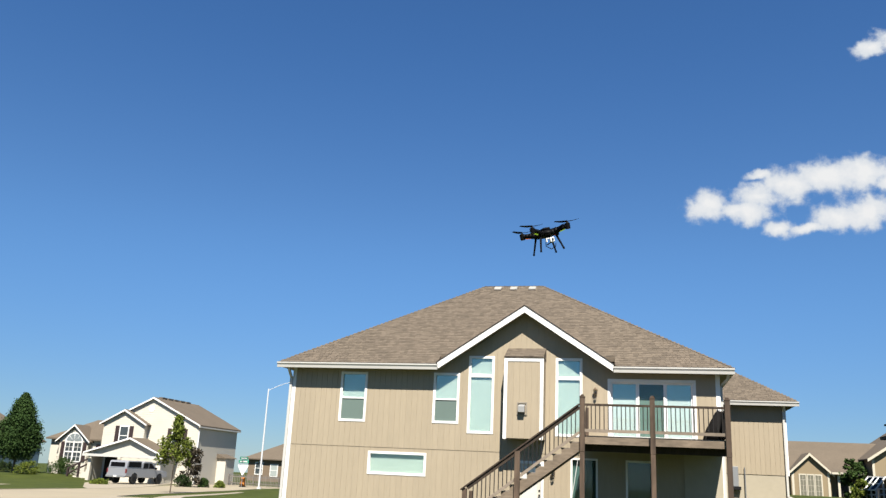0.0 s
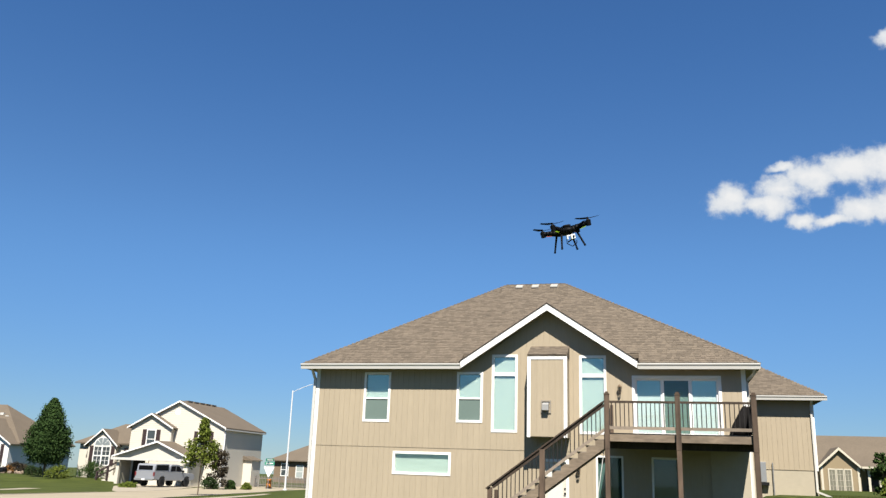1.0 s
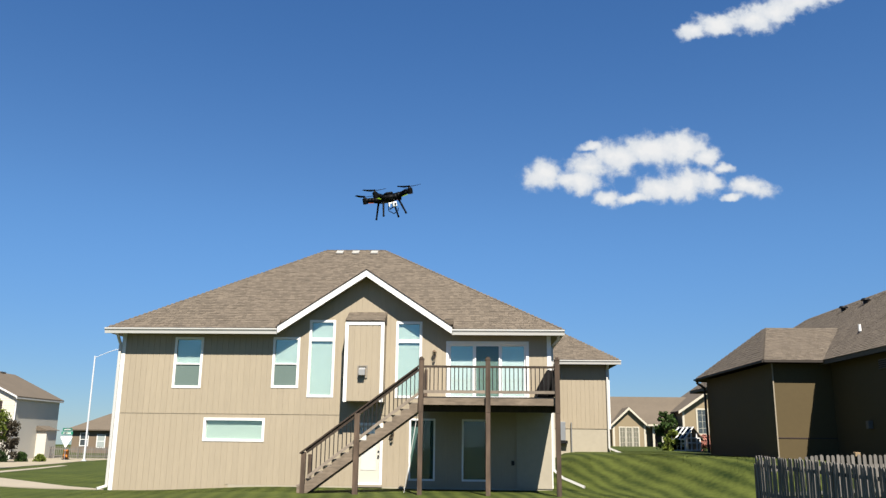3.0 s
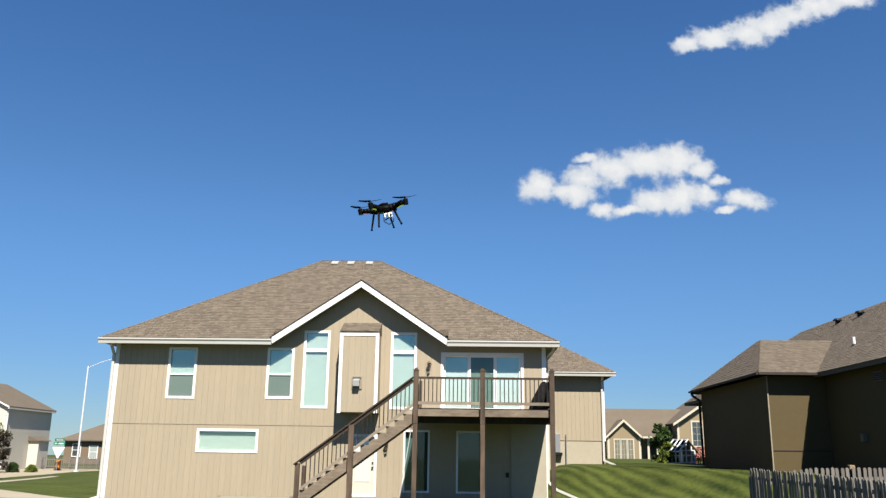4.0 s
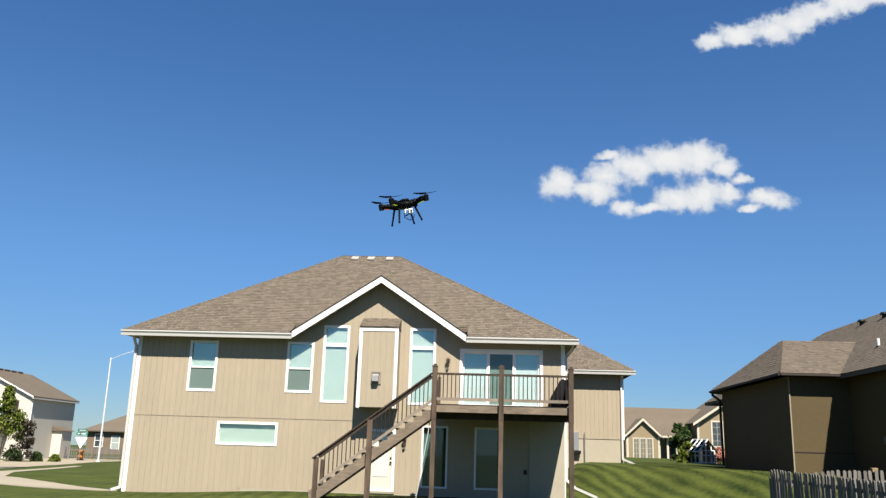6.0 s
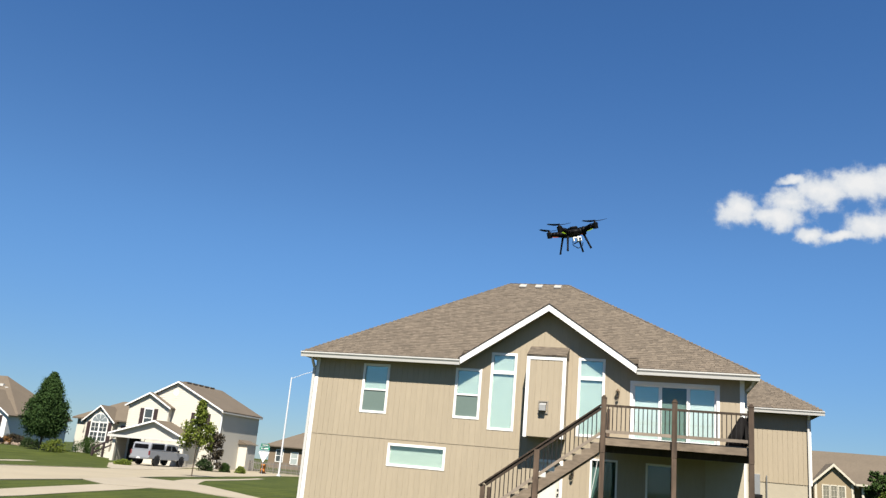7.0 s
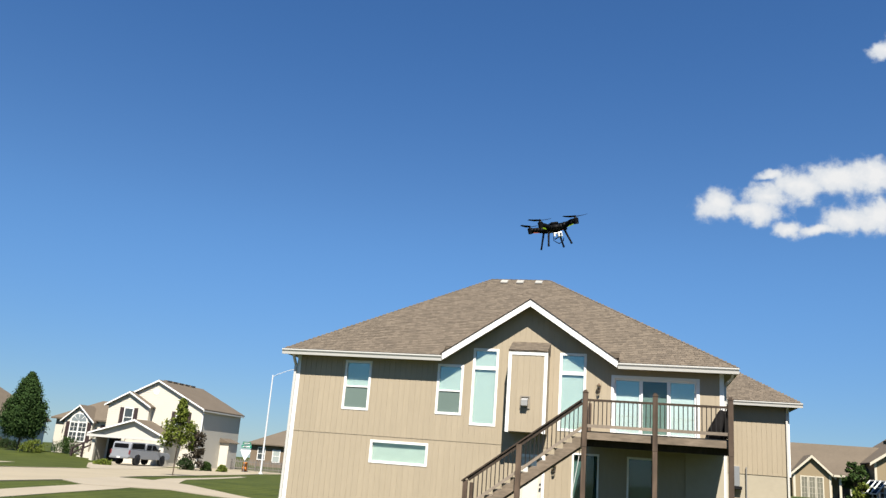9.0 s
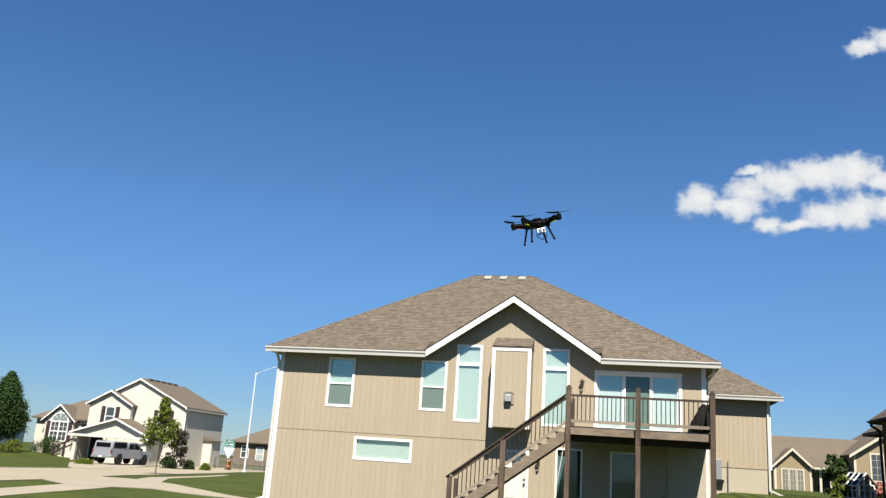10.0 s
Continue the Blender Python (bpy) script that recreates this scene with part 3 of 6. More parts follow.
base_u, along, upward = Vector((EX0, EY - 0.02, EZ + 0.004)), Vector((1, 0, 0)), up.normalized()
shingles(bm, base_u, along, upward, lambda v: (whole(v)[0], -7.09 - EX0) if v < low_v else None, rng=RNG)
shingles(bm, base_u, along, upward, lambda v: (-0.97 - EX0, whole(v)[1]) if v < low_v else None, rng=RNG)
start = 0.145 * math.ceil(low_v / 0.145)
shingles(bm, base_u + upward * start, along, upward, lambda v: whole(v + start), rng=RNG)
tagged(part("shingles", bm, SHINGLE, roof), kind="stuff")
# ridge and hip caps
bm = bmesh.new()
for p, q in (((EX0, EY, EZ), (RX0, RY, RZ)), ((EX1, EY, EZ), (RX1, RY, RZ)), ((RX0, RY, RZ), (RX1, RY, RZ))):
    p, q = Vector(p), Vector(q)
    n = int((q - p).length / 0.2)
    for i in range(n):
        beam(bm, p.lerp(q, i / n) - Vector((0, 0, 0.005)), p.lerp(q, (i + 1.15) / n) - Vector((0, 0, 0.02)), 0.16, 0.03)
tagged(part("ridge_cap", bm, SHINGLE, roof), kind="stuff")
# soffit ring and gutters
for a, b in ((EX0 + 0.08, -7.09), (-0.97, EX1 - 0.08)):
    boxpart("soffit", (a, b, EY + 0.02, FRONT - 0.016, 5.165, 5.178), SOFFIT, house)
for a, b in ((EX0 + 0.002, LEFT - 0.022), (RIGHT + 0.002, EX1 - 0.002)):
    boxpart("soffit", (a, b, FRONT - 0.014, BACK + 0.4, 5.163, 5.176), SOFFIT, house)


def gutter(parent, x0, x1, y, z, axis="x"):
    """An open channel of folded metal, seen from below."""
    prof = [(0.0, 0.0), (0.0, -0.19), (0.07, -0.19), (0.085, -0.10), (0.12, -0.045), (0.12, 0.0)]
    bm = bmesh.new()
    prism(bm, [(y - 0.01 - p, z + q) for p, q in prof], x0, x1, "x")
    return part("gutter", bm, GUTTER, parent, "white metal gutter")


gutter(house, EX0 - 0.02, -7.06, EY + 0.01, EZ - 0.02)
gutter(house, -1.00, EX1 + 0.02, EY + 0.01, EZ - 0.02)
bm = bmesh.new()
box(bm, EX0 - 0.03, EX0, EY, BACK + 0.4, EZ - 0.16, EZ - 0.02)
part("fascia", bm, GUTTER, house)
bm = bmesh.new()
box(bm, EX1, EX1 + 0.03, EY, BACK + 0.4, EZ - 0.16, EZ - 0.02)
part("fascia", bm, GUTTER, house)

# front gable roof: two slabs that run back into the main roof, white rakes in front
GX0, GX1, GZ, GY = -7.06, -1.00, 5.36, 27.84
slope_z = (RZ - EZ) / (RY - EY)
back_apex = EY + (APEX_Z + 0.1 - EZ) / slope_z + 0.05
gable_roof_bm = bmesh.new()
for gx in (GX0, GX1):
    t = [Vector((gx, GY, GZ + 0.02)), Vector((APEX_X, GY, APEX_Z + 0.02)), Vector((APEX_X, back_apex, APEX_Z + 0.02)), Vector((gx, EY + 0.1, GZ + 0.02))]
    slab_roof(gable_roof_bm, t if gx == GX0 else t[::-1], 0.06)
gable = part("gable_roof", gable_roof_bm, SHINGLE_FLAT, house, "shingled front gable with white rake boards")
for gx, sgn in ((GX0, 1), (GX1, -1)):
    rake_bm = bmesh.new()
    d = 0.185
    prism(rake_bm, [(gx, GZ), (APEX_X, APEX_Z), (APEX_X, APEX_Z - d * 1.2), (gx + sgn * 0.02, GZ - d * 1.2)], GY - 0.03, GY + 0.012)
    part("rake_board", rake_bm, WHITE, gable)
    soff = bmesh.new()
    prism(soff, [(gx - sgn * 0.03, GZ - 0.19), (APEX_X, APEX_Z - 0.14), (APEX_X, APEX_Z - 0.16), (gx - sgn * 0.03, GZ - 0.21)], GY + 0.014, FRONT - 0.002)
    part("soffit", soff, SOFFIT, gable)
    edge = bmesh.new()
    prism(edge, [(gx - sgn * 0.06, GZ + 0.0), (APEX_X, APEX_Z + 0.045), (APEX_X, APEX_Z + 0.012), (gx - sgn * 0.06, GZ - 0.03)], GY - 0.05, GY + 0.05)
    part("drip_edge", edge, DARK_EDGE, gable)
VENT_METAL = material("weathered_vent_metal", (0.26, 0.25, 0.23), 0.6, grain=0.15, stain=0.3, stain_scale=5)
# three low roof vents by the ridge
for x in (-6.12, -5.43, -4.62):
    y = RY - 0.30
    z = RZ - 0.30 * slope_z
    bm = bmesh.new()
    prism(bm, [(y - 0.16, z - 0.16 * slope_z + 0.005), (y - 0.17, z - 0.16 * slope_z + 0.10), (y + 0.12, z + 0.15), (y + 0.16, z + 0.16 * slope_z + 0.005)], x - 0.15, x + 0.15, "x")
    part("roof_vent", bm, VENT_METAL, roof, "weathered pale metal roof vent", 0.01)
    boxpart("vent_slot", (x - 0.15, x + 0.15, y - 0.19, y - 0.172, z - 0.16 * slope_z - 0.02, z - 0.16 * slope_z + 0.05), DARK_EDGE, roof)


def pipe(bm, points, w, d):
    for p, q in zip(points, points[1:]):
        beam(bm, p, q, w, d, up=(0.01, -1, 0.02))


bm = bmesh.new()
pipe(bm, [(-12.70, 27.84, 5.16), (-12.71, 28.02, 4.98), (-12.715, 28.22, 4.80)], 0.08, 0.07)
pipe(bm, [(-12.715, 28.25, 4.82), (-12.715, 28.25, -0.06)], 0.09, 0.07)
pipe(bm, [(-12.715, 28.25, -0.04), (-12.92, 27.98, -0.13)], 0.09, 0.07)
part("downspout", bm, GUTTER, house, "white metal downspout")
bm = bmesh.new()
pipe(bm, [(2.66, 27.80, 5.22), (2.62, 28.1, 4.98), (2.44, 28.40, 4.80)], 0.08, 0.07)
pipe(bm, [(2.43, 28.42, 4.82), (2.43, 28.42, 0.62)], 0.08, 0.07)
pipe(bm, [(2.43, 28.42, 0.66), (2.70, 28.25, 0.42), (3.35, 27.7, 0.16)], 0.08, 0.07)
part("downspout", bm, GUTTER, house, "white metal downspout")

# ---- garage wing set back beside the house ----
WY = 38.9
bm = bmesh.new()
box(bm, RIGHT + 0.005, 5.95, WY, WY + 7, 2.16, 5.12)
wing = part("wing_wall", bm, SIDING, house)
boxpart("wing_foundation", (RIGHT + 0.005, 5.93, WY + 0.01, WY + 7, 0.4, 2.155), FOUNDATION, house, "pale concrete foundation")
x = RIGHT + 0.01
while x < 5.85:
    boxpart("siding_board", (x + 0.006, min(x + STEP - 0.006, 5.84), WY - 0.014, WY - 0.001, 2.17, 5.10), SIDING, wing)
    x += STEP
boxpart("corner_board", (5.845, 5.975, WY - 0.03, WY - 0.0005, 2.16, 5.1), WHITE, house)
bm = bmesh.new()
hip_roof(bm, RIGHT - 2.0, 6.45, WY - 0.45, WY + 7.5, 5.30, ((RIGHT - 1.0, WY + 3.4), (2.9, WY + 3.4)), 2.35, 0.13)
wing_roof = part("wing_roof", bm, SHINGLE_FLAT, house)
bm = bmesh.new()
up = Vector((0, 3.85, 2.35))
L2 = up.length
shingles(bm, Vector((RIGHT + 0.3, WY - 0.47, 5.305)), Vector((1, 0, 0)), up.normalized(), lambda v: (0, (6.45 - RIGHT - 0.3) - (6.45 - 2.9) * v / L2) if v < L2 - 0.1 else None, rng=RNG)
tagged(part("shingles", bm, SHINGLE, wing_roof), kind="stuff")
gutter(house, RIGHT - 0.5, 6.47, WY - 0.44, 5.28)
bm = bmesh.new()
pipe(bm, [(5.86, WY - 0.5, 5.16), (5.86, WY - 0.08, 4.9), (5.86, WY - 0.08, 1.3), (6.3, WY - 0.7, 1.1)], 0.08, 0.07)
part("downspout", bm, GUTTER, house, "white metal downspout")


# ---- deck and stairs ----
WOOD_MID = material("brown_stringer_wood", (0.135, 0.104, 0.075), 0.85, grain=0.5, scale=(0.25, 1, 1.0), noise_scale=18, stain=0.45, stain_scale=1.8, bump=0.004, random_object=0.1)
DY, DX0, DX1, DZ = 25.4, -1.95, 2.40, 2.90
deck = thing("deck", (0.2, 26.8, 0), "weathered brown wooden deck raised on posts against the house", "deck")
y = DY + 0.03
while y < FRONT - 0.08:
    boxpart("deck_board", (DX0, DX1, y, y + 0.1412, DZ - 0.035, DZ), WOOD_GREY, deck)
    y += 0.142
for a, b, c, d in ((DX0, DX1, DY - 0.012, DY + 0.028), (DX0, DX1, FRONT - 0.06, FRONT - 0.02)):
    boxpart("rim_joist", (a, b, c, d, DZ - 0.25, DZ - 0.037), WOOD_MID, deck, bevel=0.004)
for a in (DX0, DX1 - 0.04):
    boxpart("rim_joist", (a, a + 0.04, DY + 0.03, FRONT - 0.062, DZ - 0.25, DZ - 0.037), WOOD_GREY, deck)
x = DX0 + 0.4
while x < DX1 - 0.2:
    boxpart("joist", (x, x + 0.04, DY + 0.03, FRONT - 0.062, DZ - 0.24, DZ - 0.037), WOOD, deck)
    x += 0.406
boxpart("beam", (DX0 + 0.05, DX1 - 0.05, DY + 0.50, DY + 0.58, DZ - 0.44, DZ - 0.245), WOOD, deck)
POSTS = (-1.85, 0.20, 2.31)
for x in POSTS:
    boxpart("post", (x - 0.07, x + 0.07, DY - 0.155, DY - 0.016, -0.2, DZ - 0.48), POST_WOOD, deck, bevel=0.006)
    boxpart("post", (x - 0.075, x + 0.075, DY - 0.16, DY - 0.014, DZ - 0.478, 4.02), POST_WOOD, deck, bevel=0.006)
    bm = bmesh.new()
    box(bm, x - 0.085, x + 0.085, DY - 0.17, DY - 0.004, 4.022, 4.05)
    prism(bm, [(x - 0.06, 4.05), (x + 0.06, 4.05), (x + 0.04, 4.11), (x - 0.04, 4.11)], DY - 0.145, DY - 0.03)
    part("post_cap", bm, POST_WOOD, deck)
for x in (DX1 - 0.05, DX0 + 0.05):
    boxpart("post", (x - 0.05, x + 0.05, FRONT - 0.14, FRONT - 0.03, DZ + 0.002, 3.95), POST_WOOD, deck)


def railing(parent, x0, x1, y, zlow, zhigh):
    boxpart("rail", (x0, x1, y - 0.04, y + 0.04, zhigh - 0.065, zhigh), WOOD, parent)
    boxpart("rail", (x0, x1, y - 0.02, y + 0.02, zlow, zlow + 0.09), WOOD_GREY, parent)
    n = round((x1 - x0) / 0.128)
    for i in range(n):
        x = x0 + (i + 0.5) * (x1 - x0) / n
        bm = bmesh.new()
        rod(bm, (x, y, zlow + 0.09), (x, y, zhigh - 0.065), 0.0155, sides=6)
        part("baluster", bm, IRON, parent, "dark thin baluster")


for a, b in zip(POSTS, POSTS[1:]):
    railing(deck, a + 0.076, b - 0.076, DY - 0.085, 3.00, 3.84)
# side rail at the far end of the deck
bm = bmesh.new()
box(bm, DX1 - 0.08, DX1 - 0.02, DY + 0.0, FRONT - 0.142, 3.79, 3.84)
part("rail", bm, WOOD, deck)
bm = bmesh.new()
box(bm, DX1 - 0.07, DX1 - 0.03, DY + 0.0, FRONT - 0.142, 3.00, 3.09)
part("rail", bm, WOOD, deck)
for i in range(19):
    y = DY + 0.1 + i * 0.14
    bm = bmesh.new()
    rod(bm, (DX1 - 0.05, y, 3.09), (DX1 - 0.05, y, 3.79), 0.0155, sides=6)
    part("baluster", bm, IRON, deck)

stairs = thing("staircase", (-3.6, 25.9, 0), "weathered grey wooden outdoor staircase with dark balusters up to the deck", "stairs")
SX0, SX1, STEPS, RISE, RUN = -5.30, DX0, 14, 0.19, 0.258
SY0, SY1 = DY - 0.08, DY + 0.92
PITCH = RISE / RUN
for k in range(1, STEPS + 1):
    x1, z = SX1 - (k - 1) * RUN, DZ - RISE * k
    boxpart("tread", (x1 - RUN - 0.025, x1, SY0 + 0.03, SY1 - 0.03, z - 0.038, z), WOOD_GREY, stairs, bevel=0.003)
for y in (SY0 + 0.03, SY1 - 0.075):
    # sawtooth stringer: straight below, notched for the treads above
    low = [(SX1, DZ - 0.47), (SX1 - (DZ - 0.47) / PITCH, 0.0)]
    teeth = []
    for k in range(STEPS, 0, -1):
        x1, z = SX1 - (k - 1) * RUN, DZ - RISE * k - 0.039
        teeth += [(x1 - RUN, z), (x1 - 0.001, z)]
    bm = bmesh.new()
    prism(bm, low + [(SX1 - STEPS * RUN, 0.0)] + teeth, y, y + 0.045)
    part("stringer", bm, WOOD_MID, stairs)
boxpart("newel", (SX0 - 0.16, SX0 - 0.025, SY0 - 0.04, SY0 + 0.09, -0.15, 1.20), POST_WOOD, stairs, bevel=0.006)
boxpart("newel", (SX0 - 0.14, SX0 - 0.03, SY1 - 0.09, SY1, -0.15, 1.12), POST_WOOD, stairs, bevel=0.006)
boxpart("newel", (-3.86, -3.70, SY0 - 0.14, SY0 - 0.002, -0.15, 2.36), POST_WOOD, stairs, bevel=0.006)
slope_st = (3.82 - 1.22) / (-1.93 + 5.42)


def rail_z(x):
    return 1.22 + (x + 5.42) * slope_st


bm = bmesh.new()
beam(bm, (-5.50, SY0 - 0.02, rail_z(-5.50)), (-1.93, SY0 - 0.02, rail_z(-1.93)), 0.14, 0.04)
part("handrail", bm, WOOD, stairs)
bm = bmesh.new()
beam(bm, (-5.30, SY0 - 0.02, rail_z(-5.30) - 0.10), (-1.93, SY0 - 0.02, rail_z(-1.93) - 0.10), 0.04, 0.10)
part("handrail", bm, WOOD, stairs)
def foot_z(x):
    return 2.97 - 0.757 * (-1.95 - x)


bm = bmesh.new()
beam(bm, (-5.25, SY0 - 0.02, foot_z(-5.25)), (-1.93, SY0 - 0.02, foot_z(-1.93)), 0.04, 0.085)
part("rail", bm, WOOD_GREY, stairs)
x = -5.12
while x < -1.98:
    if not -3.88 < x < -3.68:
        bm = bmesh.new()
        rod(bm, (x, SY0 - 0.02, foot_z(x)), (x, SY0 - 0.02, rail_z(x) - 0.12), 0.0155, sides=6)
        part("baluster", bm, IRON, stairs)
    x += 0.128


# ---- things at the house ----
BRONZE = material("bronze_lantern_metal", (0.13, 0.092, 0.062), 0.5, metal=0.3, grain=0.2)


def lantern(x, y, z, label):
    t = thing("wall_lantern", (x, y, z), label, "lamp", group="wall lanterns")
    boxpart("backplate", (x - 0.05, x + 0.05, y - 0.025, y, z - 0.09, z + 0.09), BRONZE, t, bevel=0.006)
    bm = bmesh.new()
    rod(bm, (x, y - 0.02, z + 0.03), (x, y - 0.12, z + 0.12), 0.012)
    rod(bm, (x, y - 0.12, z + 0.12), (x, y - 0.13, z + 0.10), 0.012)
    part("arm", bm, BRONZE, t)
    bm = bmesh.new()
    rod(bm, (x, y - 0.13, z - 0.15), (x, y - 0.13, z + 0.05), 0.045, 0.07, 6)
    part("lamp_glass", bm, GLASS, t)
    bm = bmesh.new()
    rod(bm, (x, y - 0.13, z + 0.05), (x, y - 0.13, z + 0.13), 0.085, 0.015, 6)
    rod(bm, (x, y - 0.13, z - 0.18), (x, y - 0.13, z - 0.15), 0.03, 0.05, 6)
    for i in range(6):
        c, s = math.cos(i * math.pi / 3), math.sin(i * math.pi / 3)
        rod(bm, (x + 0.045 * c, y - 0.13 + 0.045 * s, z - 0.15), (x + 0.07 * c, y - 0.13 + 0.07 * s, z + 0.05), 0.006, sides=4)
    part("lamp_cage", bm, BRONZE, t)


lantern(-1.62, FRONT - 0.014, 4.50, "dark bronze wall lantern beside the patio door")
lantern(-3.02, FRONT - 0.014, 1.78, "dark bronze wall lantern beside the lower door")

meter = thing("electric_meter_box", (3.53, WY - 0.1, 1.63), "grey electric meter box on the wing wall", "meter box")
boxpart("body", (3.53, 3.87, WY - 0.20, WY - 0.018, 1.63, 2.47), GREY_METAL, meter, bevel=0.01)
boxpart("base_box", (3.53, 3.96, WY - 0.24, WY - 0.018, 1.49, 1.63), BLACK, meter, bevel=0.01)
bm = bmesh.new()
rod(bm, (3.63, WY - 0.08, 0.9), (3.63, WY - 0.08, 1.49), 0.03)
part("conduit", bm, GREY_METAL, meter)
pole = thing("vent_pipe", (4.15, WY - 0.1, 1.1), "thin dark pipe standing at the foundation", "pipe")
bm = bmesh.new()
rod(bm, (4.15, WY - 0.08, 1.0), (4.15, WY - 0.08, 2.45), 0.025)
part("tube", bm, GREY_METAL, pole)

# black wedge added to stand in for the side railing seen in shade
grill = thing("shaded_rail_wedge", (1.95, 27.3, DZ), "black wedge added for the dark, shaded side railing at the deck's end", "grill")
bm = bmesh.new()
prism(bm, [(1.72, DZ + 0.004), (2.27, DZ + 0.004), (2.27, DZ + 0.98), (2.17, DZ + 1.0), (2.02, DZ + 0.72), (1.82, DZ + 0.36)], 26.75, 27.75)
bmesh.ops.bevel(bm, geom=bm.edges[:], offset=0.05, segments=2, affect="EDGES")
part("cover", bm, material("shaded_rail_black", (0.0094, 0.0087, 0.0087), 0.95, grain=0.3, stain=0.2, spec=0.05), grill, smooth=True)

rope = thing("hose", (-2.2, 26.5, 0), "pale garden hose hanging from the deck", "hose")
curve_pts = [Vector((-1.96, 25.5, 2.45)), Vector((-2.03, 25.52, 1.95)), Vector((-2.14, 25.6, 1.3)), Vector((-2.25, 25.75, 0.65)), Vector((-2.37, 25.9, 0.02))]
bm = bmesh.new()
for p, q in zip(curve_pts, curve_pts[1:]):
    rod(bm, p, q, 0.010, sides=6)
part("tube", bm, WHITE, rope)

# ---- quadcopter that hovers in front of the house ----
LENS = material("camera_lens_glass", (0.0079, 0.0079, 0.0094), 0.1, spec=0.8)


def light_strip(name, colour):
    m = material(name, colour, 0.4)
    m.node_tree.nodes["Principled BSDF"].inputs["Emission Color"].default_value = (*colour, 1)
    m.node_tree.nodes["Principled BSDF"].inputs["Emission Strength"].default_value = 0.35
    return m


LED_GREEN, LED_RED = light_strip("green_arm_light", (0.25, 0.40, 0.02)), light_strip("red_arm_light", (0.40, 0.09, 0.03))
DRONE_BLACK = material("matt_black_drone_plastic", (0.0028, 0.0028, 0.0031), 0.55, grain=0.1, spec=0.08)
drone = thing("quadcopter_drone", (0, 0, 0), "black quadcopter drone with a white action camera, hovering in the air", "drone")
bm = bmesh.new()
made = bmesh.ops.create_icosphere(bm, subdivisions=3, radius=1.0)
for v in made["verts"]:
    c = v.co
    v.co = Vector((c.x * 0.085 * (1 + 0.15 * c.y), c.y * 0.125, c.z * (0.045 if c.z > 0 else 0.035)))
part("body", bm, DRONE_BLACK, drone, smooth=True, world=False)
bm = bmesh.new()
box(bm, -0.04, 0.04, -0.07, 0.06, 0.035, 0.062)
part("battery", bm, DRONE_BLACK, drone, bevel=0.01, world=False)
for sx in (-1, 1):
    for sy in (-1, 1):
        tip = Vector((sx * 0.185, sy * 0.16, 0.035))
        bm = bmesh.new()
        prev = Vector((sx * 0.05, sy * 0.05, 0.0))
        for k in range(1, 6):
            t = k / 5
            nxt = Vector((sx * (0.05 + 0.135 * t), sy * (0.05 + 0.11 * t), 0.035 * t * t + 0.012 * math.sin(t * math.pi)))
            rod(bm, prev, nxt, 0.034 - 0.012 * (k - 1) / 5, 0.034 - 0.012 * k / 5, 8)
            prev = nxt
        arm = part("arm", bm, DRONE_BLACK, drone, smooth=True, world=False)
        bm = bmesh.new()
        rod(bm, tip - Vector((0, 0, 0.034)), tip + Vector((0, 0, 0.022)), 0.024, 0.027, 14)
        rod(bm, tip + Vector((0, 0, 0.022)), tip + Vector((0, 0, 0.032)), 0.020, 0.014, 12)
        rod(bm, tip + Vector((0, 0, 0.028)), tip + Vector((0, 0, 0.045)), 0.008, 0.006, 8)
        part("motor", bm, DRONE_BLACK, arm, world=False)
        bm = bmesh.new()
        beam(bm, tip + Vector((-sx * 0.025, -sy * 0.022, -0.030)), tip + Vector((-sx * 0.070, -sy * 0.058, -0.040)), 0.014, 0.008)
        part("arm_light", bm, LED_GREEN if sy < 0 else LED_RED, arm, "green light strip under the arm" if sy < 0 else "red light strip under the arm", world=False)
        # two-bladed propeller at rest
        bm = bmesh.new()
        turn = {(-1, -1): 0.25, (1, -1): 0.10, (-1, 1): 0.55, (1, 1): 1.9}[sx, sy]
        for side in (0, math.pi):
            m = Matrix.Translation(tip + Vector((0, 0, 0.042))) @ Matrix.Rotation(turn + side, 4, "Z")
            ring = []
            for k in range(7):
                t = k / 6
                chord = 0.008 + 0.013 * math.sin(min(1.0, t * 1.6 + 0.15) * math.pi * 0.62) * (1 - 0.55 * t)
                twist = 0.35 - 0.25 * t
                xx = 0.006 + 0.126 * t
                for cy, cz in ((-chord, -chord * twist), (chord, chord * twist)):
                    for dz in (-0.0012, 0.0012):
                        ring.append(bm.verts.new(m @ Vector((xx, cy, cz + dz + 0.012 * t * t))))
            for k in range(6):
                a = ring[k * 4:k * 4 + 8]
                for f in ((0, 2, 6, 4), (1, 5, 7, 3), (0, 4, 5, 1), (2, 3, 7, 6)):
                    bm.faces.new([a[j] for j in f])
            bm.faces.new((ring[0], ring[1], ring[3], ring[2])), bm.faces.new((ring[24], ring[26], ring[27], ring[25]))
        rod(bm, tip + Vector((0, 0, 0.036)), tip + Vector((0, 0, 0.052)), 0.011, 0.008, 8)
        part("propeller", bm, DRONE_BLACK, arm, world=False)
        bm = bmesh.new()
        rod(bm, (sx * 0.078, sy * 0.072, -0.01), (sx * 0.118, sy * 0.108, -0.165), 0.012, 0.009, 8)
        rod(bm, (sx * 0.118, sy * 0.108, -0.165), (sx * 0.122, sy * 0.111, -0.182), 0.011, 0.010, 8)
        part("landing_leg", bm, DRONE_BLACK, drone, world=False)
bm = bmesh.new()
rod(bm, (0, -0.06, -0.03), (0, -0.06, -0.055), 0.02, 0.016)
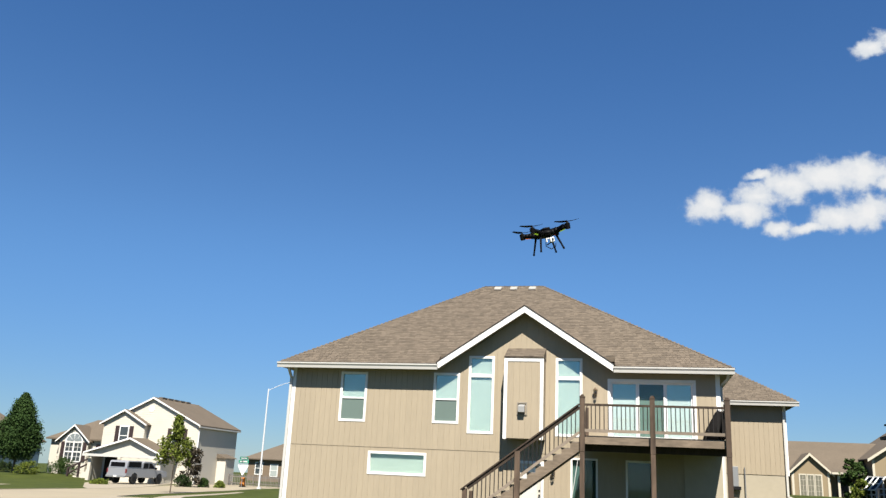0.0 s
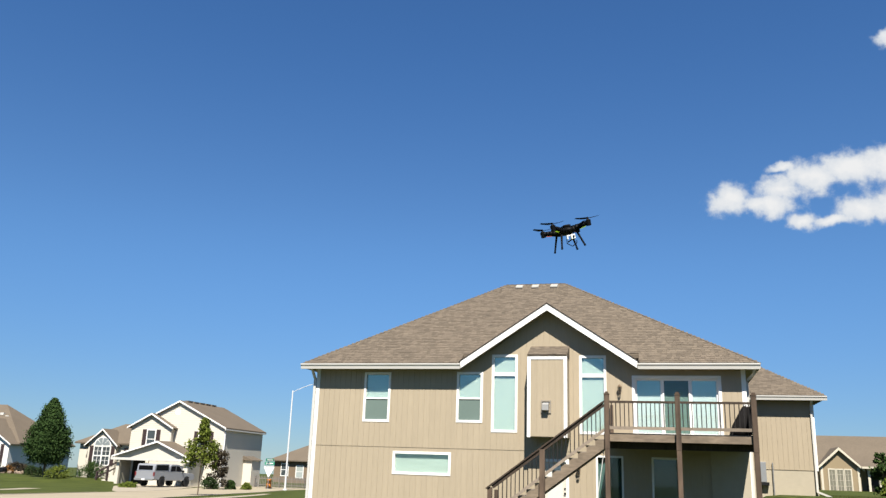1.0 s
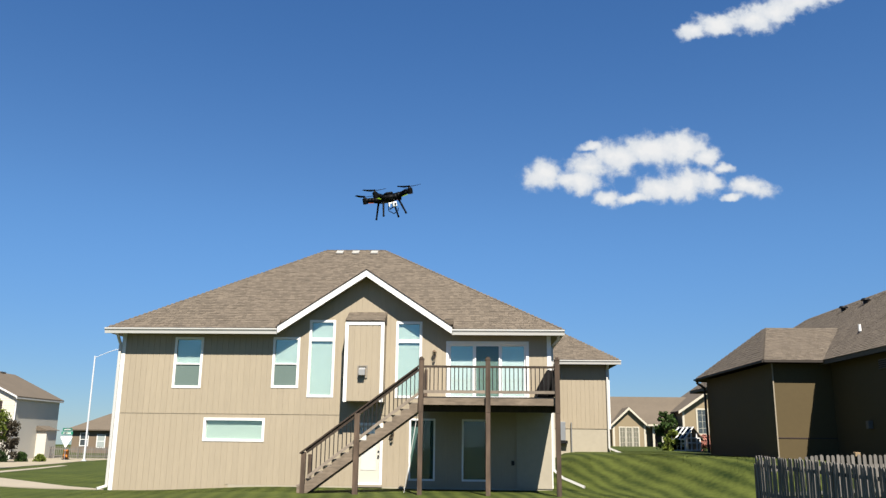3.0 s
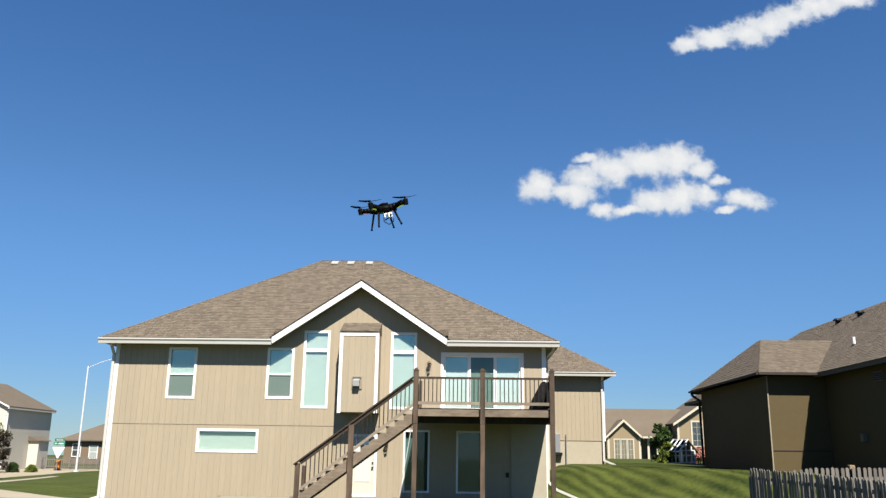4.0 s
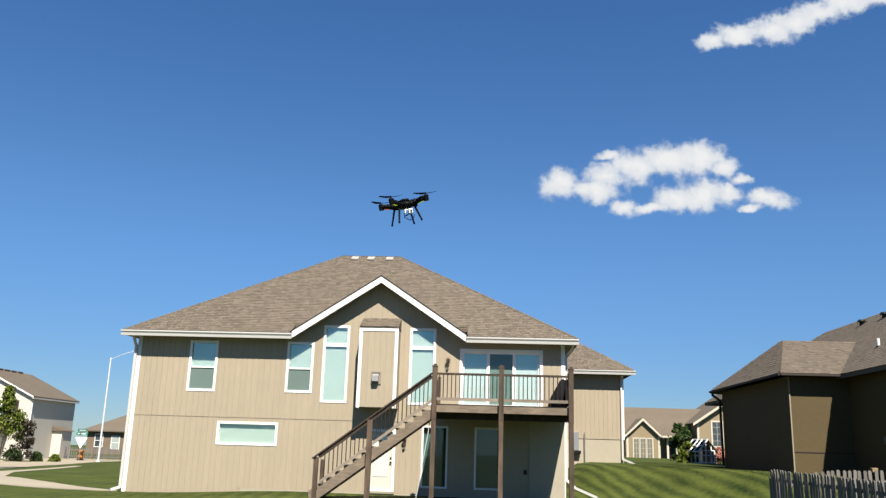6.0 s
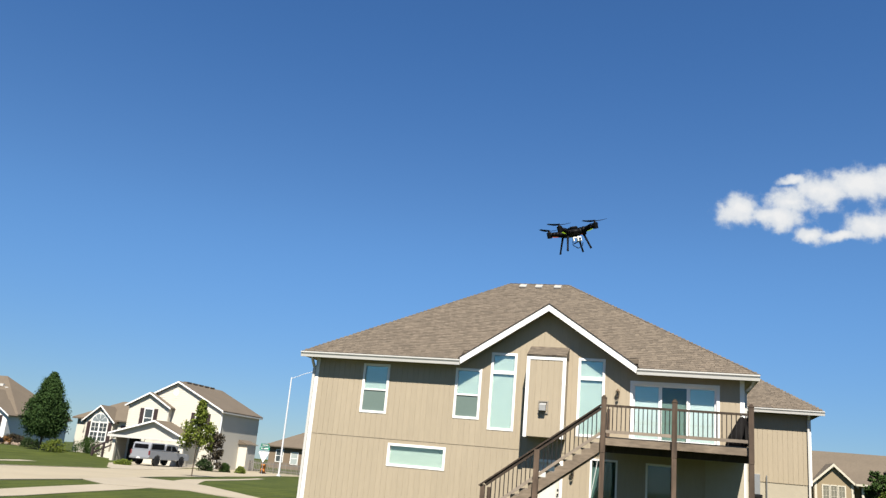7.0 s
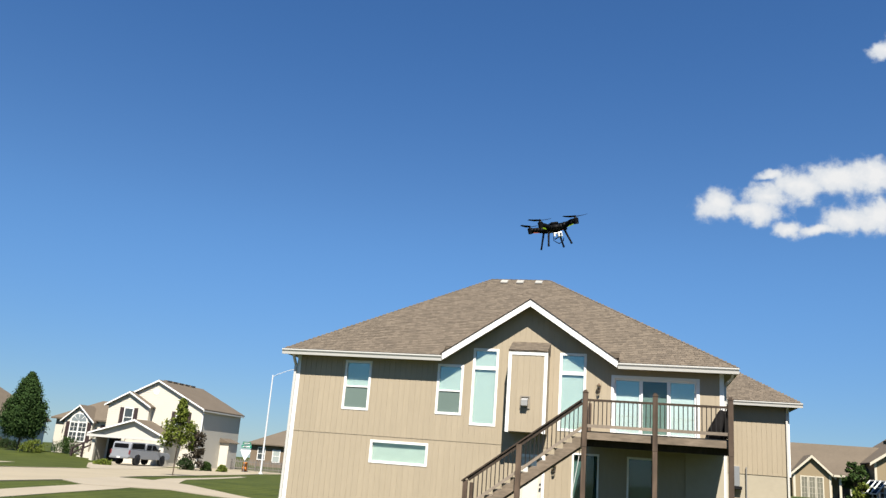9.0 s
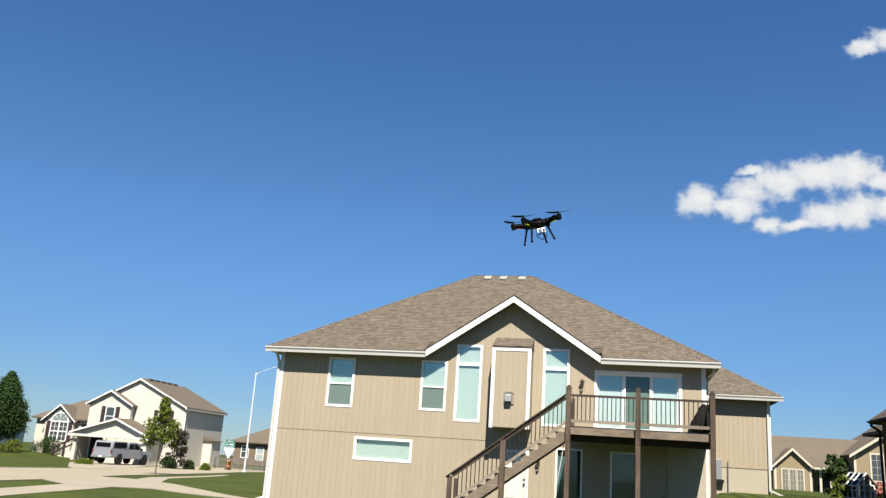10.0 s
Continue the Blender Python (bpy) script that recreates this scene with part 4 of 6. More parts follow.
rod(bm, (0.034, -0.06, -0.05), (0.034, -0.085, -0.085), 0.008)
rod(bm, (0, -0.06, -0.05), (0.034, -0.06, -0.05), 0.009)
rod(bm, (-0.03, -0.07, -0.115), (0.034, -0.085, -0.085), 0.006)
gimbal = part("gimbal", bm, DRONE_BLACK, drone, "black camera gimbal", world=False)
bm = bmesh.new()
box(bm, -0.004, 0.040, -0.118, -0.090, -0.098, -0.050)
action_camera = part("action_camera", bm, WHITE, drone, "white action camera", 0.004, world=False)
bm = bmesh.new()
rod(bm, (0.020, -0.117, -0.072), (0.020, -0.126, -0.072), 0.010, 0.010, 16)
part("lens", bm, LENS, action_camera, world=False)
bm = bmesh.new()
box(bm, -0.046, -0.034, -0.114, -0.092, -0.092, -0.0525)
box(bm, -0.034, -0.010, -0.114, -0.092, -0.064, -0.0525)
part("camera_bracket", bm, WHITE, gimbal, "white camera bracket", world=False)
bm = bmesh.new()
for p, q in (((-0.045, -0.09, -0.09), (-0.05, -0.09, -0.13)), ((-0.05, -0.09, -0.13), (0.0, -0.09, -0.165)), ((0.0, -0.09, -0.165), (0.05, -0.085, -0.14)), ((0.05, -0.085, -0.14), (0.06, -0.08, -0.11))):
    rod(bm, p, q, 0.004, sides=6)
part("cable", bm, DRONE_BLACK, drone, "thin hanging camera cable", world=False)
drone.matrix_world = pose(-1.03, 8.60, 4.20, 4, -14, 25) @ Matrix.Scale(1.1, 4)


# ---- street, pavement and drive ----
def strip(name, outline, lift, mat, label, category, cell=1.5):
    """Paving laid on the lie of the land: the outline is cut into a mesh that follows the ground."""
    bm = bmesh.new()
    vs = [bm.verts.new((x, y, 0)) for x, y in outline]
    bm.faces.new(vs)
    low, high = [min(p[i] for p in outline) for i in (0, 1)], [max(p[i] for p in outline) for i in (0, 1)]
    for axis in (0, 1):
        at = low[axis] + cell
        while at < high[axis]:
            co, no = Vector((0, 0, 0)), Vector((0, 0, 0))
            co[axis], no[axis] = at, 1
            bmesh.ops.bisect_plane(bm, geom=bm.verts[:] + bm.edges[:] + bm.faces[:], plane_co=co, plane_no=no)
            at += cell
    for v in bm.verts:
        v.co.z = ground_z(v.co.x, v.co.y) + lift
    rim = bmesh.ops.extrude_face_region(bm, geom=bm.faces[:])
    for v in rim["geom"]:
        if isinstance(v, bmesh.types.BMVert):
            v.co.z -= 0.25
    return tagged(part(name, bm, mat, None), label, category, kind="structure")


ROAD = material("pale_street_concrete", (0.2268, 0.1961, 0.1402), 0.9, grain=0.10, noise_scale=4, stain=0.16, stain_scale=0.25, bump=0.003)
strip("road", [(-19.5, 5), (-20.6, 20), (-22.2, 30), (-26.0, 40), (-30.6, 55), (-33.0, 68), (-33.5, 78), (-42, 78), (-40.0, 66), (-37.4, 57), (-35.0, 46), (-32.2, 36), (-29.5, 24), (-27, 5)], 0.010, ROAD, "pale concrete street", "street")
strip("pavement", [(-16.0, 8), (-17.2, 20), (-18.6, 27.0), (-20.6, 34.5), (-23.4, 40.0), (-29.0, 58.0), (-29.6, 58.0), (-24.3, 39.6), (-21.7, 33.8), (-20.0, 26.6), (-18.5, 20), (-17.4, 8)], 0.016, CONCRETE, "pale concrete pavement slabs along the street", "pavement")
strip("pavement", [(-35.2, 22), (-38.0, 36), (-40.4, 45), (-42.2, 49.5), (-43.2, 49.0), (-41.5, 45), (-39.2, 36), (-36.4, 22)], 0.016, CONCRETE, "narrow pale pavement across the far lawn", "pavement")
strip("drive", [(-12.75, 28.3), (-13.8, 28.4), (-18.2, 30.0), (-20.0, 27.2), (-22.0, 28.4), (-24.2, 35.0), (-22.2, 35.4), (-20.0, 34.6), (-17.2, 32.4)], 0.026, CONCRETE, "pale concrete drive between lawn and street", "drive")
strip("neighbour_drive", [(-36.6, 55.5), (-35.4, 48.5), (-38.0, 51.5), (-44.4, 60.3), (-48.8, 69.0), (-42.0, 69.9)], 0.022, CONCRETE, "pale concrete drive before the white house", "drive")


def kerb(points, label):
    """A low concrete kerb that steps up from the street along a line."""
    bm = bmesh.new()
    for (xa, ya), (xb, yb) in zip(points, points[1:]):
        n = max(1, int(math.hypot(xb - xa, yb - ya) / 2.0))
        for i in range(n):
            p, q = (xa + (xb - xa) * i / n, ya + (yb - ya) * i / n), (xa + (xb - xa) * (i + 1) / n, ya + (yb - ya) * (i + 1) / n)
            beam(bm, (*p, ground_z(*p) - 0.075), (*q, ground_z(*q) - 0.075), 0.16, 0.22)
    bmesh.ops.remove_doubles(bm, verts=bm.verts[:], dist=0.01)
    return tagged(part("kerb", bm, CONCRETE, None), label, "kerb", kind="structure")


kerb([(-19.5, 8), (-20.6, 20), (-21.85, 28.2)], "low pale concrete kerb along the street")
kerb([(-24.1, 35.1), (-25.95, 39.9), (-30.5, 55), (-32.9, 68)], "low pale concrete kerb along the street")
kerb([(-27.2, 8), (-29.6, 24), (-32.3, 36), (-35.0, 46)], "low pale concrete kerb along the street")

# ---- plants ----
def foliage_material(name, dark, light):
    m = bpy.data.materials.new(name)
    m.use_nodes = True
    n, l = m.node_tree.nodes, m.node_tree.links
    bsdf = n["Principled BSDF"]
    bsdf.inputs["Roughness"].default_value = 0.8
    bsdf.inputs["Specular IOR Level"].default_value = 0.12
    geo, ramp = n.new("ShaderNodeNewGeometry"), n.new("ShaderNodeValToRGB")
    ramp.color_ramp.elements[0].color, ramp.color_ramp.elements[1].color = (*dark, 1), (*light, 1)
    l.new(geo.outputs["Random Per Island"], ramp.inputs["Fac"])
    l.new(ramp.outputs["Color"], bsdf.inputs["Base Color"])
    return m


LEAF = foliage_material("green_leaves", (0.0112, 0.0254, 0.0056), (0.0378, 0.0661, 0.015))
LEAF_LIGHT = foliage_material("yellow_green_leaves", (0.034, 0.052, 0.008), (0.120, 0.145, 0.022))
LEAF_DARK = foliage_material("dark_leaves", (0.0074, 0.0161, 0.005), (0.026, 0.0441, 0.0126))
LEAF_PEAR = foliage_material("deep_green_pear_leaves", (0.013, 0.030, 0.008), (0.036, 0.066, 0.016))
LEAF_PURPLE = foliage_material("purple_brown_leaves", (0.0136, 0.0099, 0.008), (0.0472, 0.0394, 0.0236))
FLOWER = foliage_material("pink_flowers", (0.217, 0.0744, 0.0496), (0.4724, 0.2362, 0.1969))
FLOWER_WHITE = foliage_material("rose_leaves_and_white_flowers", (0.0186, 0.031, 0.0093), (0.2992, 0.2835, 0.2362))
FLOWER_ORANGE = foliage_material("orange_brown_flowers", (0.031, 0.0248, 0.0093), (0.2047, 0.0945, 0.0315))
STONE = material("brown_edging_stone", (0.1654, 0.126, 0.0945), 0.9, grain=0.3, noise_scale=6, stain=0.2, random_object=0.3)
BARK = material("bark", (0.0756, 0.0567, 0.0409), 0.9, grain=0.3, noise_scale=12, stain=0.2)


def leaves(points, size, rng):
    """Small folded leaf clumps, one island each."""
    verts, faces = [], []
    for p in points:
        q = Euler((rng.uniform(-1.3, 1.3), rng.uniform(-1.3, 1.3), rng.uniform(0, 6.28))).to_matrix()
        s = size * rng.uniform(0.6, 1.3)
        k = len(verts)
        for c in ((-0.5, 0, 0.06), (0, -0.34, -0.08), (0.55, 0, 0.08), (0, 0.34, -0.06), (0, 0, 0.14)):
            verts.append(Vector(p) + q @ (Vector(c) * s))
        faces += [(k, k + 1, k + 4), (k + 1, k + 2, k + 4), (k + 2, k + 3, k + 4), (k + 3, k, k + 4)]
    mesh = bpy.data.meshes.new("leaves")
    mesh.from_pydata(verts, [], faces)
    return mesh


def tree(name, base, height, clear, width, count, size, mat, label, shape, category="tree", seed=1, trunk=0.09, group=""):
    """shape(t) gives the crown's relative radius at relative height t."""
    rng = random.Random(seed)
    t = thing(name, base, label, category, group=group)
    bm = bmesh.new()
    rod(bm, (0, 0, -0.2), (0.02, 0, clear), trunk, trunk * 0.8, 9)
    rod(bm, (0.02, 0, clear), (0, 0.03, clear + (height - clear) * 0.75), trunk * 0.8, trunk * 0.15, 7)
    clumps = []
    for i in range(max(26, count // 40)):
        h = rng.random() ** 0.8
        a = rng.uniform(0, 6.283)
        r = shape(h) * width / 2 * (rng.random() ** 0.45) * rng.uniform(0.78, 1.06)
        c = Vector((math.cos(a) * r, math.sin(a) * r, clear + (height - clear) * h))
        clumps.append((c, width * rng.uniform(0.07, 0.13) * (0.35 + 0.65 * min(1.0, shape(h)))))
        if i % 2 == 0:
            z0 = clear + (c.z - clear) * 0.6
            rod(bm, (0.01, 0.01, z0), c * 0.92 + Vector((0, 0, c.z * 0.06)), trunk * 0.28, trunk * 0.06, 5)
    part("trunk", bm, BARK, t, world=False)
    points = []
    for _ in range(count):
        c, s = clumps[rng.randrange(len(clumps))]
        points.append(c + Vector([max(-1.5, min(1.5, rng.gauss(0, 0.7))) * s * 0.85 for _axis in range(3)]))
    mesh = leaves(points, size, rng)
    mesh.materials.append(mat)
    crown = new("crown", mesh)
    crown.parent = t
    crown["kind"] = "stuff"
    return t


def on(x, y, sink=0.0):
    return (x, y, ground_z(x, y) - sink)


tree("pear_tree", on(-58.0, 68.0), 7.25, 1.35, 4.1, 38000, 0.17, LEAF_PEAR, "dense green pyramidal tree with a short trunk", lambda h: float(np.interp(h, (0, 0.12, 0.28, 0.5, 0.75, 0.9, 1), (0.6, 0.95, 1.0, 0.84, 0.50, 0.24, 0.05))), seed=3, trunk=0.13)
tree("young_tree", on(-29.1, 48.0), 4.7, 1.75, 2.35, 5200, 0.15, LEAF_LIGHT, "young yellow-green street tree on a thin trunk", lambda h: 0.45 + 0.55 * math.sin(min(1.0, h * 0.9 + 0.35) * 3.0) if h < 0.55 else 0.75 * (1.15 - h), seed=5, trunk=0.04)
tree("ornamental_plum", on(-37.2, 64.2), 3.1, 0.3, 2.6, 2600, 0.16, LEAF_PURPLE, "thin purple-brown ornamental tree by the white house", lambda h: 0.9 - 0.5 * h, seed=8, trunk=0.05)


def shrub(x, y, w, h, mat, label, seed, count=2200, size=0.12):
    tree("shrub", on(x, y, 0.1), h, 0.08, w, count, size, mat, label, lambda t: math.sqrt(max(0.03, 1 - (t * 0.95) ** 2)), "shrub", seed, 0.03, "garden shrubs")


shrub(-37.5, 63.6, 1.6, 1.0, LEAF_DARK, "low dark green shrub by the drive", 11)
shrub(-36.5, 65.2, 1.1, 0.8, LEAF, "low green shrub by the house wall", 12)
shrub(-35.4, 66.0, 1.0, 0.65, LEAF_LIGHT, "pale green shrub at the fence", 13)
shrub(-54.6, 70.6, 3.2, 1.5, LEAF, "rounded green shrub under the arched window", 14, 2600)
shrub(-55.4, 66.8, 2.4, 1.1, LEAF_LIGHT, "pale ornamental grass beside the tree", 15, 2600)
shrub(-73.5, 76.6, 2.6, 1.2, LEAF_DARK, "green shrub before the white bungalow", 16, 2600)
shrub(-69.0, 76.5, 2.6, 1.1, LEAF_PURPLE, "reddish low shrub before the white bungalow", 17, 2600)
shrub(-42.0, 58.9, 1.4, 0.45, LEAF_LIGHT, "dry yellow-green grasses beside the drive", 18, 2600)
tree("garden_tree", on(11.05, 50.5), 2.2, 0.25, 1.6, 2200, 0.14, LEAF, "small rounded green garden tree behind the lawn", lambda h: 1.0 - 0.45 * h, seed=21, trunk=0.05)
shrub(10.95, 48.6, 1.2, 1.2, LEAF_LIGHT, "bright green shrub at the lawn's edge", 22)
shrub(12.95, 49.2, 1.2, 0.95, FLOWER, "pink flowering shrub beside the greenhouse", 23, 2200, 0.11)


# ---- neighbouring houses ----
def gable_solid(bm, u0, u1, v0, v1, z0, eave, apex, apex_u=None):
    """A block with a gable that looks along v."""
    m = (u0 + u1) / 2 if apex_u is None else apex_u
    prism(bm, [(u0, z0), (u1, z0), (u1, eave), (m, apex), (u0, eave)], v0, v1)


def gable_roof(parent, u0, u1, v0, v1, eave, apex, mat, trim, over=0.35, rake=0.24, apex_u=None, name="roof"):
    m = (u0 + u1) / 2 if apex_u is None else apex_u
    bm = bmesh.new()
    for a, s in ((u0, -1), (u1, 1)):
        k = (apex - eave) / abs(m - a)
        e = a + s * over
        z = eave - over * k
        t = [(e, v0 - over, z + 0.12), (m, v0 - over, apex + 0.12), (m, v1, apex + 0.12), (e, v1, z + 0.12)]
        slab_roof(bm, t if s < 0 else t[::-1], 0.1)
    roof = part(name, bm, mat, parent, world=False)
    for a, s in ((u0, -1), (u1, 1)):
        k = (apex - eave) / abs(m - a)
        e, z = a + s * over, eave - over * k
        bm = bmesh.new()
        prism(bm, [(e, z + 0.10), (m, apex + 0.10), (m, apex + 0.10 - rake), (e, z + 0.10 - rake * 0.85)], v0 - over - 0.04, v0 - over - 0.003)
        part("rake_board", bm, trim, roof, world=False)
    return roof


def local_window(parent, u0, u1, z0, z1, v, grid=(1, 2), shutters=False, dark=True, trim=0.09, glass=None, paint=WHITE, bar=0.03):
    bm = bmesh.new()
    for a, b, c, d in ((u0, u0 + trim, z0, z1), (u1 - trim, u1, z0, z1), (u0 + trim, u1 - trim, z0, z0 + trim), (u0 + trim, u1 - trim, z1 - trim, z1)):
        box(bm, a, b, v - 0.06, v - 0.002, c, d)
    w = part("window", bm, paint, parent, world=False)
    boxpart("pane", (u0 + trim, u1 - trim, v - 0.03, v - 0.004, z0 + trim, z1 - trim), glass or (DARK_PANE if dark else BLINDS), w, world=False)
    for i in range(1, grid[0]):
        x = u0 + (u1 - u0) * i / grid[0]
        boxpart("glazing_bar", (x - bar, x + bar, v - 0.05, v - 0.0305, z0 + trim, z1 - trim), paint, w, world=False)
    for j in range(1, grid[1]):
        z = z0 + (z1 - z0) * j / grid[1]
        boxpart("glazing_bar", (u0 + trim, u1 - trim, v - 0.052, v - 0.0305, z - bar, z + bar), paint, w, world=False)
    if shutters:
        for a in (u0 - 0.44, u1 + 0.04):
            boxpart("shutter", (a, a + 0.40, v - 0.05, v - 0.002, z0, z1), SHUTTER, parent, "dark brown shutter", 0.01, world=False)
    return w


DARK_PANE = material("dark_window_glass", (0.0394, 0.0472, 0.0512), 0.08, spec=0.6, stain=0.3)
CREAM_BLIND = material("cream_window_blind", (0.126, 0.1197, 0.0906), 0.4, grain=0.05, stain=0.1)
PALE_PANE = material("pale_grey_window_glass", (0.1575, 0.1811, 0.189), 0.2, spec=0.4, stain=0.1)
SHUTTER = material("dark_shutter_paint", (0.0276, 0.0173, 0.0173), 0.6, grain=0.1)


def lap_siding(parent, u0, u1, v, z0, top, mat, step=0.2):
    """Overlapping boards on a wall that looks along -v; top(u) is the wall's height at u."""
    z = z0
    while True:
        a, b = u0, u1
        while a < u1 and top(a) < z + step:
            a += 0.05
        while b > a and top(b) < z + step:
            b -= 0.05
        if b - a < 0.3:
            break
        bm = bmesh.new()
        prism(bm, [(v - 0.022, z), (v - 0.002, z), (v - 0.002, z + step), (v - 0.006, z + step)], a, b, "x")
        part("siding_board", bm, mat, parent, world=False)
        z += step


HZ = -0.55
white_house = thing("split_level_house", (-39.9, 70.0, HZ), "cream split-level house with white trim, brown roof and open garage", "house", turn=3.0)
bm = bmesh.new()
gable_solid(bm, -9.7, -0.4, 0, 8.5, -0.3, 5.40, 7.72, -5.2)
body_wall = part("wall", bm, CREAM, white_house, world=False)
lap_siding(body_wall, -9.7, -0.4, 0, 2.6, lambda u: 7.7 - abs(u + 5.2) * 0.50, CREAM)
gable_roof(white_house, -9.7, -0.4, 0, 8.8, 5.40, 7.72, SHINGLE_FLAT, WHITE, 0.26, 0.15, -5.2)
for k in range(5):
    boxpart("ridge_vent", (-5.4, -5.0, 1.0 + k * 1.2, 1.9 + k * 1.2, 7.80, 7.92), SHINGLE_FLAT, white_house, world=False)
boxpart("gutter", (-0.22, -0.12, -0.3, 8.7, 5.16, 5.28), GUTTER, white_house, world=False)
boxpart("downspout", (-0.395, -0.30, 0.05, 0.14, -0.2, 5.08), WHITE, white_house, world=False)
# bumped-out upper gable
bm = bmesh.new()
gable_solid(bm, -9.72, -5.5, -0.6, -0.003, 2.4, 5.28, 6.45, -7.6)
upper = part("wall", bm, CREAM, white_house, world=False)
lap_siding(upper, -9.72, -5.5, -0.6, 2.6, lambda u: 6.4 - abs(u + 7.6) * 0.54, CREAM)
gable_roof(white_house, -9.72, -5.5, -0.6, 3.0, 5.28, 6.45, SHINGLE_FLAT, WHITE, 0.3, 0.15, -7.6)
local_window(white_house, -8.02, -7.05, 3.25, 5.05, -0.622, (1, 2), True)
local_window(white_house, -3.0, -1.9, 3.4, 5.0, -0.022, (1, 2), True)
bm = bmesh.new()
rod(bm, (-5.4, -0.03, 6.75), (-5.4, -0.005, 6.75), 0.28, 0.28, 16)
part("attic_vent", bm, WHITE, white_house, "round white attic vent", world=False)
# garage with its own gable
GV = -2.65
for a, b, c, d in ((-9.5, -9.2, -0.3, 2.3), (-6.6, -6.3, -0.3, 2.3), (-2.75, -2.3, -0.3, 2.3)):
    boxpart("wall", (a, b, GV, GV + 0.3, c, d), CREAM, white_house, world=False)
boxpart("wall", (-9.5, -9.3, GV + 0.303, -0.62, -0.3, 2.3), CREAM, white_house, world=False)
boxpart("wall", (-2.5, -2.3, GV + 0.303, -0.003, -0.3, 2.3), CREAM, white_house, world=False)
bm = bmesh.new()
gable_solid(bm, -9.5, -2.3, GV, GV + 0.28, 2.3, 2.55, 3.85, -5.4)
part("wall", bm, CREAM, white_house, world=False)
gable_roof(white_house, -9.5, -2.3, GV, -0.003, 2.55, 3.85, SHINGLE_FLAT, WHITE, 0.35, 0.15, -5.4)
boxpart("fascia", (-9.9, -1.95, GV - 0.40, GV - 0.30, 2.18, 2.40), GUTTER, white_house, world=False)
# near-black sheet and ceiling colour stand in for the garage's inner shade
boxpart("garage_interior", (-9.2, -6.6, GV + 2.2, GV + 2.3, -0.2, 2.28), SHADE_BLACK, white_house, "near-black sheet standing in for the shade inside the open garage bay", world=False)
boxpart("ceiling", (-9.2, -2.5, GV + 0.31, -0.65, 2.25, 2.29), SHADE_BLACK, white_house, world=False)
door = boxpart("garage_door", (-6.28, -2.77, GV + 0.12, GV + 0.18, -0.15, 2.28), CREAM, white_house, "closed cream panel garage door", world=False)
for j in range(4):
    for i in range(4):
        a, z = -6.2 + i * 0.86, -0.08 + j * 0.60
        boxpart("door_panel", (a, a + 0.72, GV + 0.10, GV + 0.1195, z, z + 0.46), CREAM, door, bevel=0.008, world=False)
# lower wing with the arched window
bm = bmesh.new()
box(bm, -17.3, -9.72, 2.65, 9.0, -0.3, 3.70)
part("wall", bm, CREAM, white_house, world=False)
bm = bmesh.new()
hip_roof(bm, -17.7, -9.5, 2.25, 9.4, 3.77, ((-14.6, 5.8), (-9.7, 5.8)), 2.0, 0.14)
part("roof", bm, SHINGLE_FLAT, white_house, world=False)
bm = bmesh.new()
gable_solid(bm, -16.0, -12.9, 2.15, 2.648, -0.3, 3.65, 5.0, -14.45)
bay = part("wall", bm, CREAM, white_house, world=False)
lap_siding(bay, -16.0, -12.9, 2.15, 0.6, lambda u: 4.9 - abs(u + 14.45) * 0.8, CREAM)
gable_roof(white_house, -16.0, -12.9, 2.15, 4.2, 3.65, 5.0, SHINGLE_FLAT, WHITE, 0.3, 0.15, -14.45)
AU, AZ = -14.40, 3.45  # middle of the arched window and foot of its fan
arched = local_window(white_house, AU - 0.95, AU + 0.95, 1.55, AZ, 2.128, (2, 1), True)
boxpart("glazing_bar", (AU - 0.07, AU + 0.07, 2.070, 2.0768, 1.64, AZ - 0.09), WHITE, arched, world=False)
for u in (AU - 0.46, AU + 0.46):
    boxpart("glazing_bar", (u - 0.018, u + 0.018, 2.078, 2.0975, 1.64, AZ - 0.09), WHITE, arched, world=False)
for z, w in ((2.05, 0.015), (2.5, 0.05), (2.95, 0.015)):
    boxpart("glazing_bar", (AU - 0.86, AU + 0.86, 2.077, 2.0972, z - w, z + w), WHITE, arched, world=False)
bm = bmesh.new()
prism(bm, [(AU + 0.95 * math.cos(k * math.pi / 14), AZ + 0.02 + 0.86 * math.sin(k * math.pi / 14)) for k in range(15)], 2.05, 2.125)
fan = part("fanlight", bm, WHITE, arched, world=False)
for k in range(4):
    a0, a1 = (k + 0.06) * math.pi / 4, (k + 0.94) * math.pi / 4
    bm = bmesh.new()
    prism(bm, [(AU + r * math.cos(a), AZ + 0.05 + r * 0.9 * math.sin(a)) for r, a in ((0.10, a0), (0.83, a0), (0.84, (a0 + a1) / 2), (0.83, a1), (0.10, a1))], 2.035, 2.049)
    part("fan_pane", bm, PALE_PANE, arched, world=False)
boxpart("entrance_door", (-12.3, -11.2, 2.58, 2.647, 0.95, 3.3), SHUTTER, white_house, "dark entrance door", world=False)
# entrance steps with a dark rail
for i in range(5):
    boxpart("step", (-12.6 + i * 0.42, -10.2, -0.6, 1.8, -0.05 + i * 0.2, 0.15 + i * 0.2), CREAM, white_house, world=False)
bm = bmesh.new()
for u, z in ((-12.7, 0.0), (-11.6, 0.55), (-10.5, 1.05)):
    box(bm, u - 0.08, u + 0.08, -0.78, -0.62, z - 0.3, z + 1.05)
beam(bm, (-12.8, -0.7, 0.95), (-10.4, -0.7, 2.1), 0.14, 0.14)
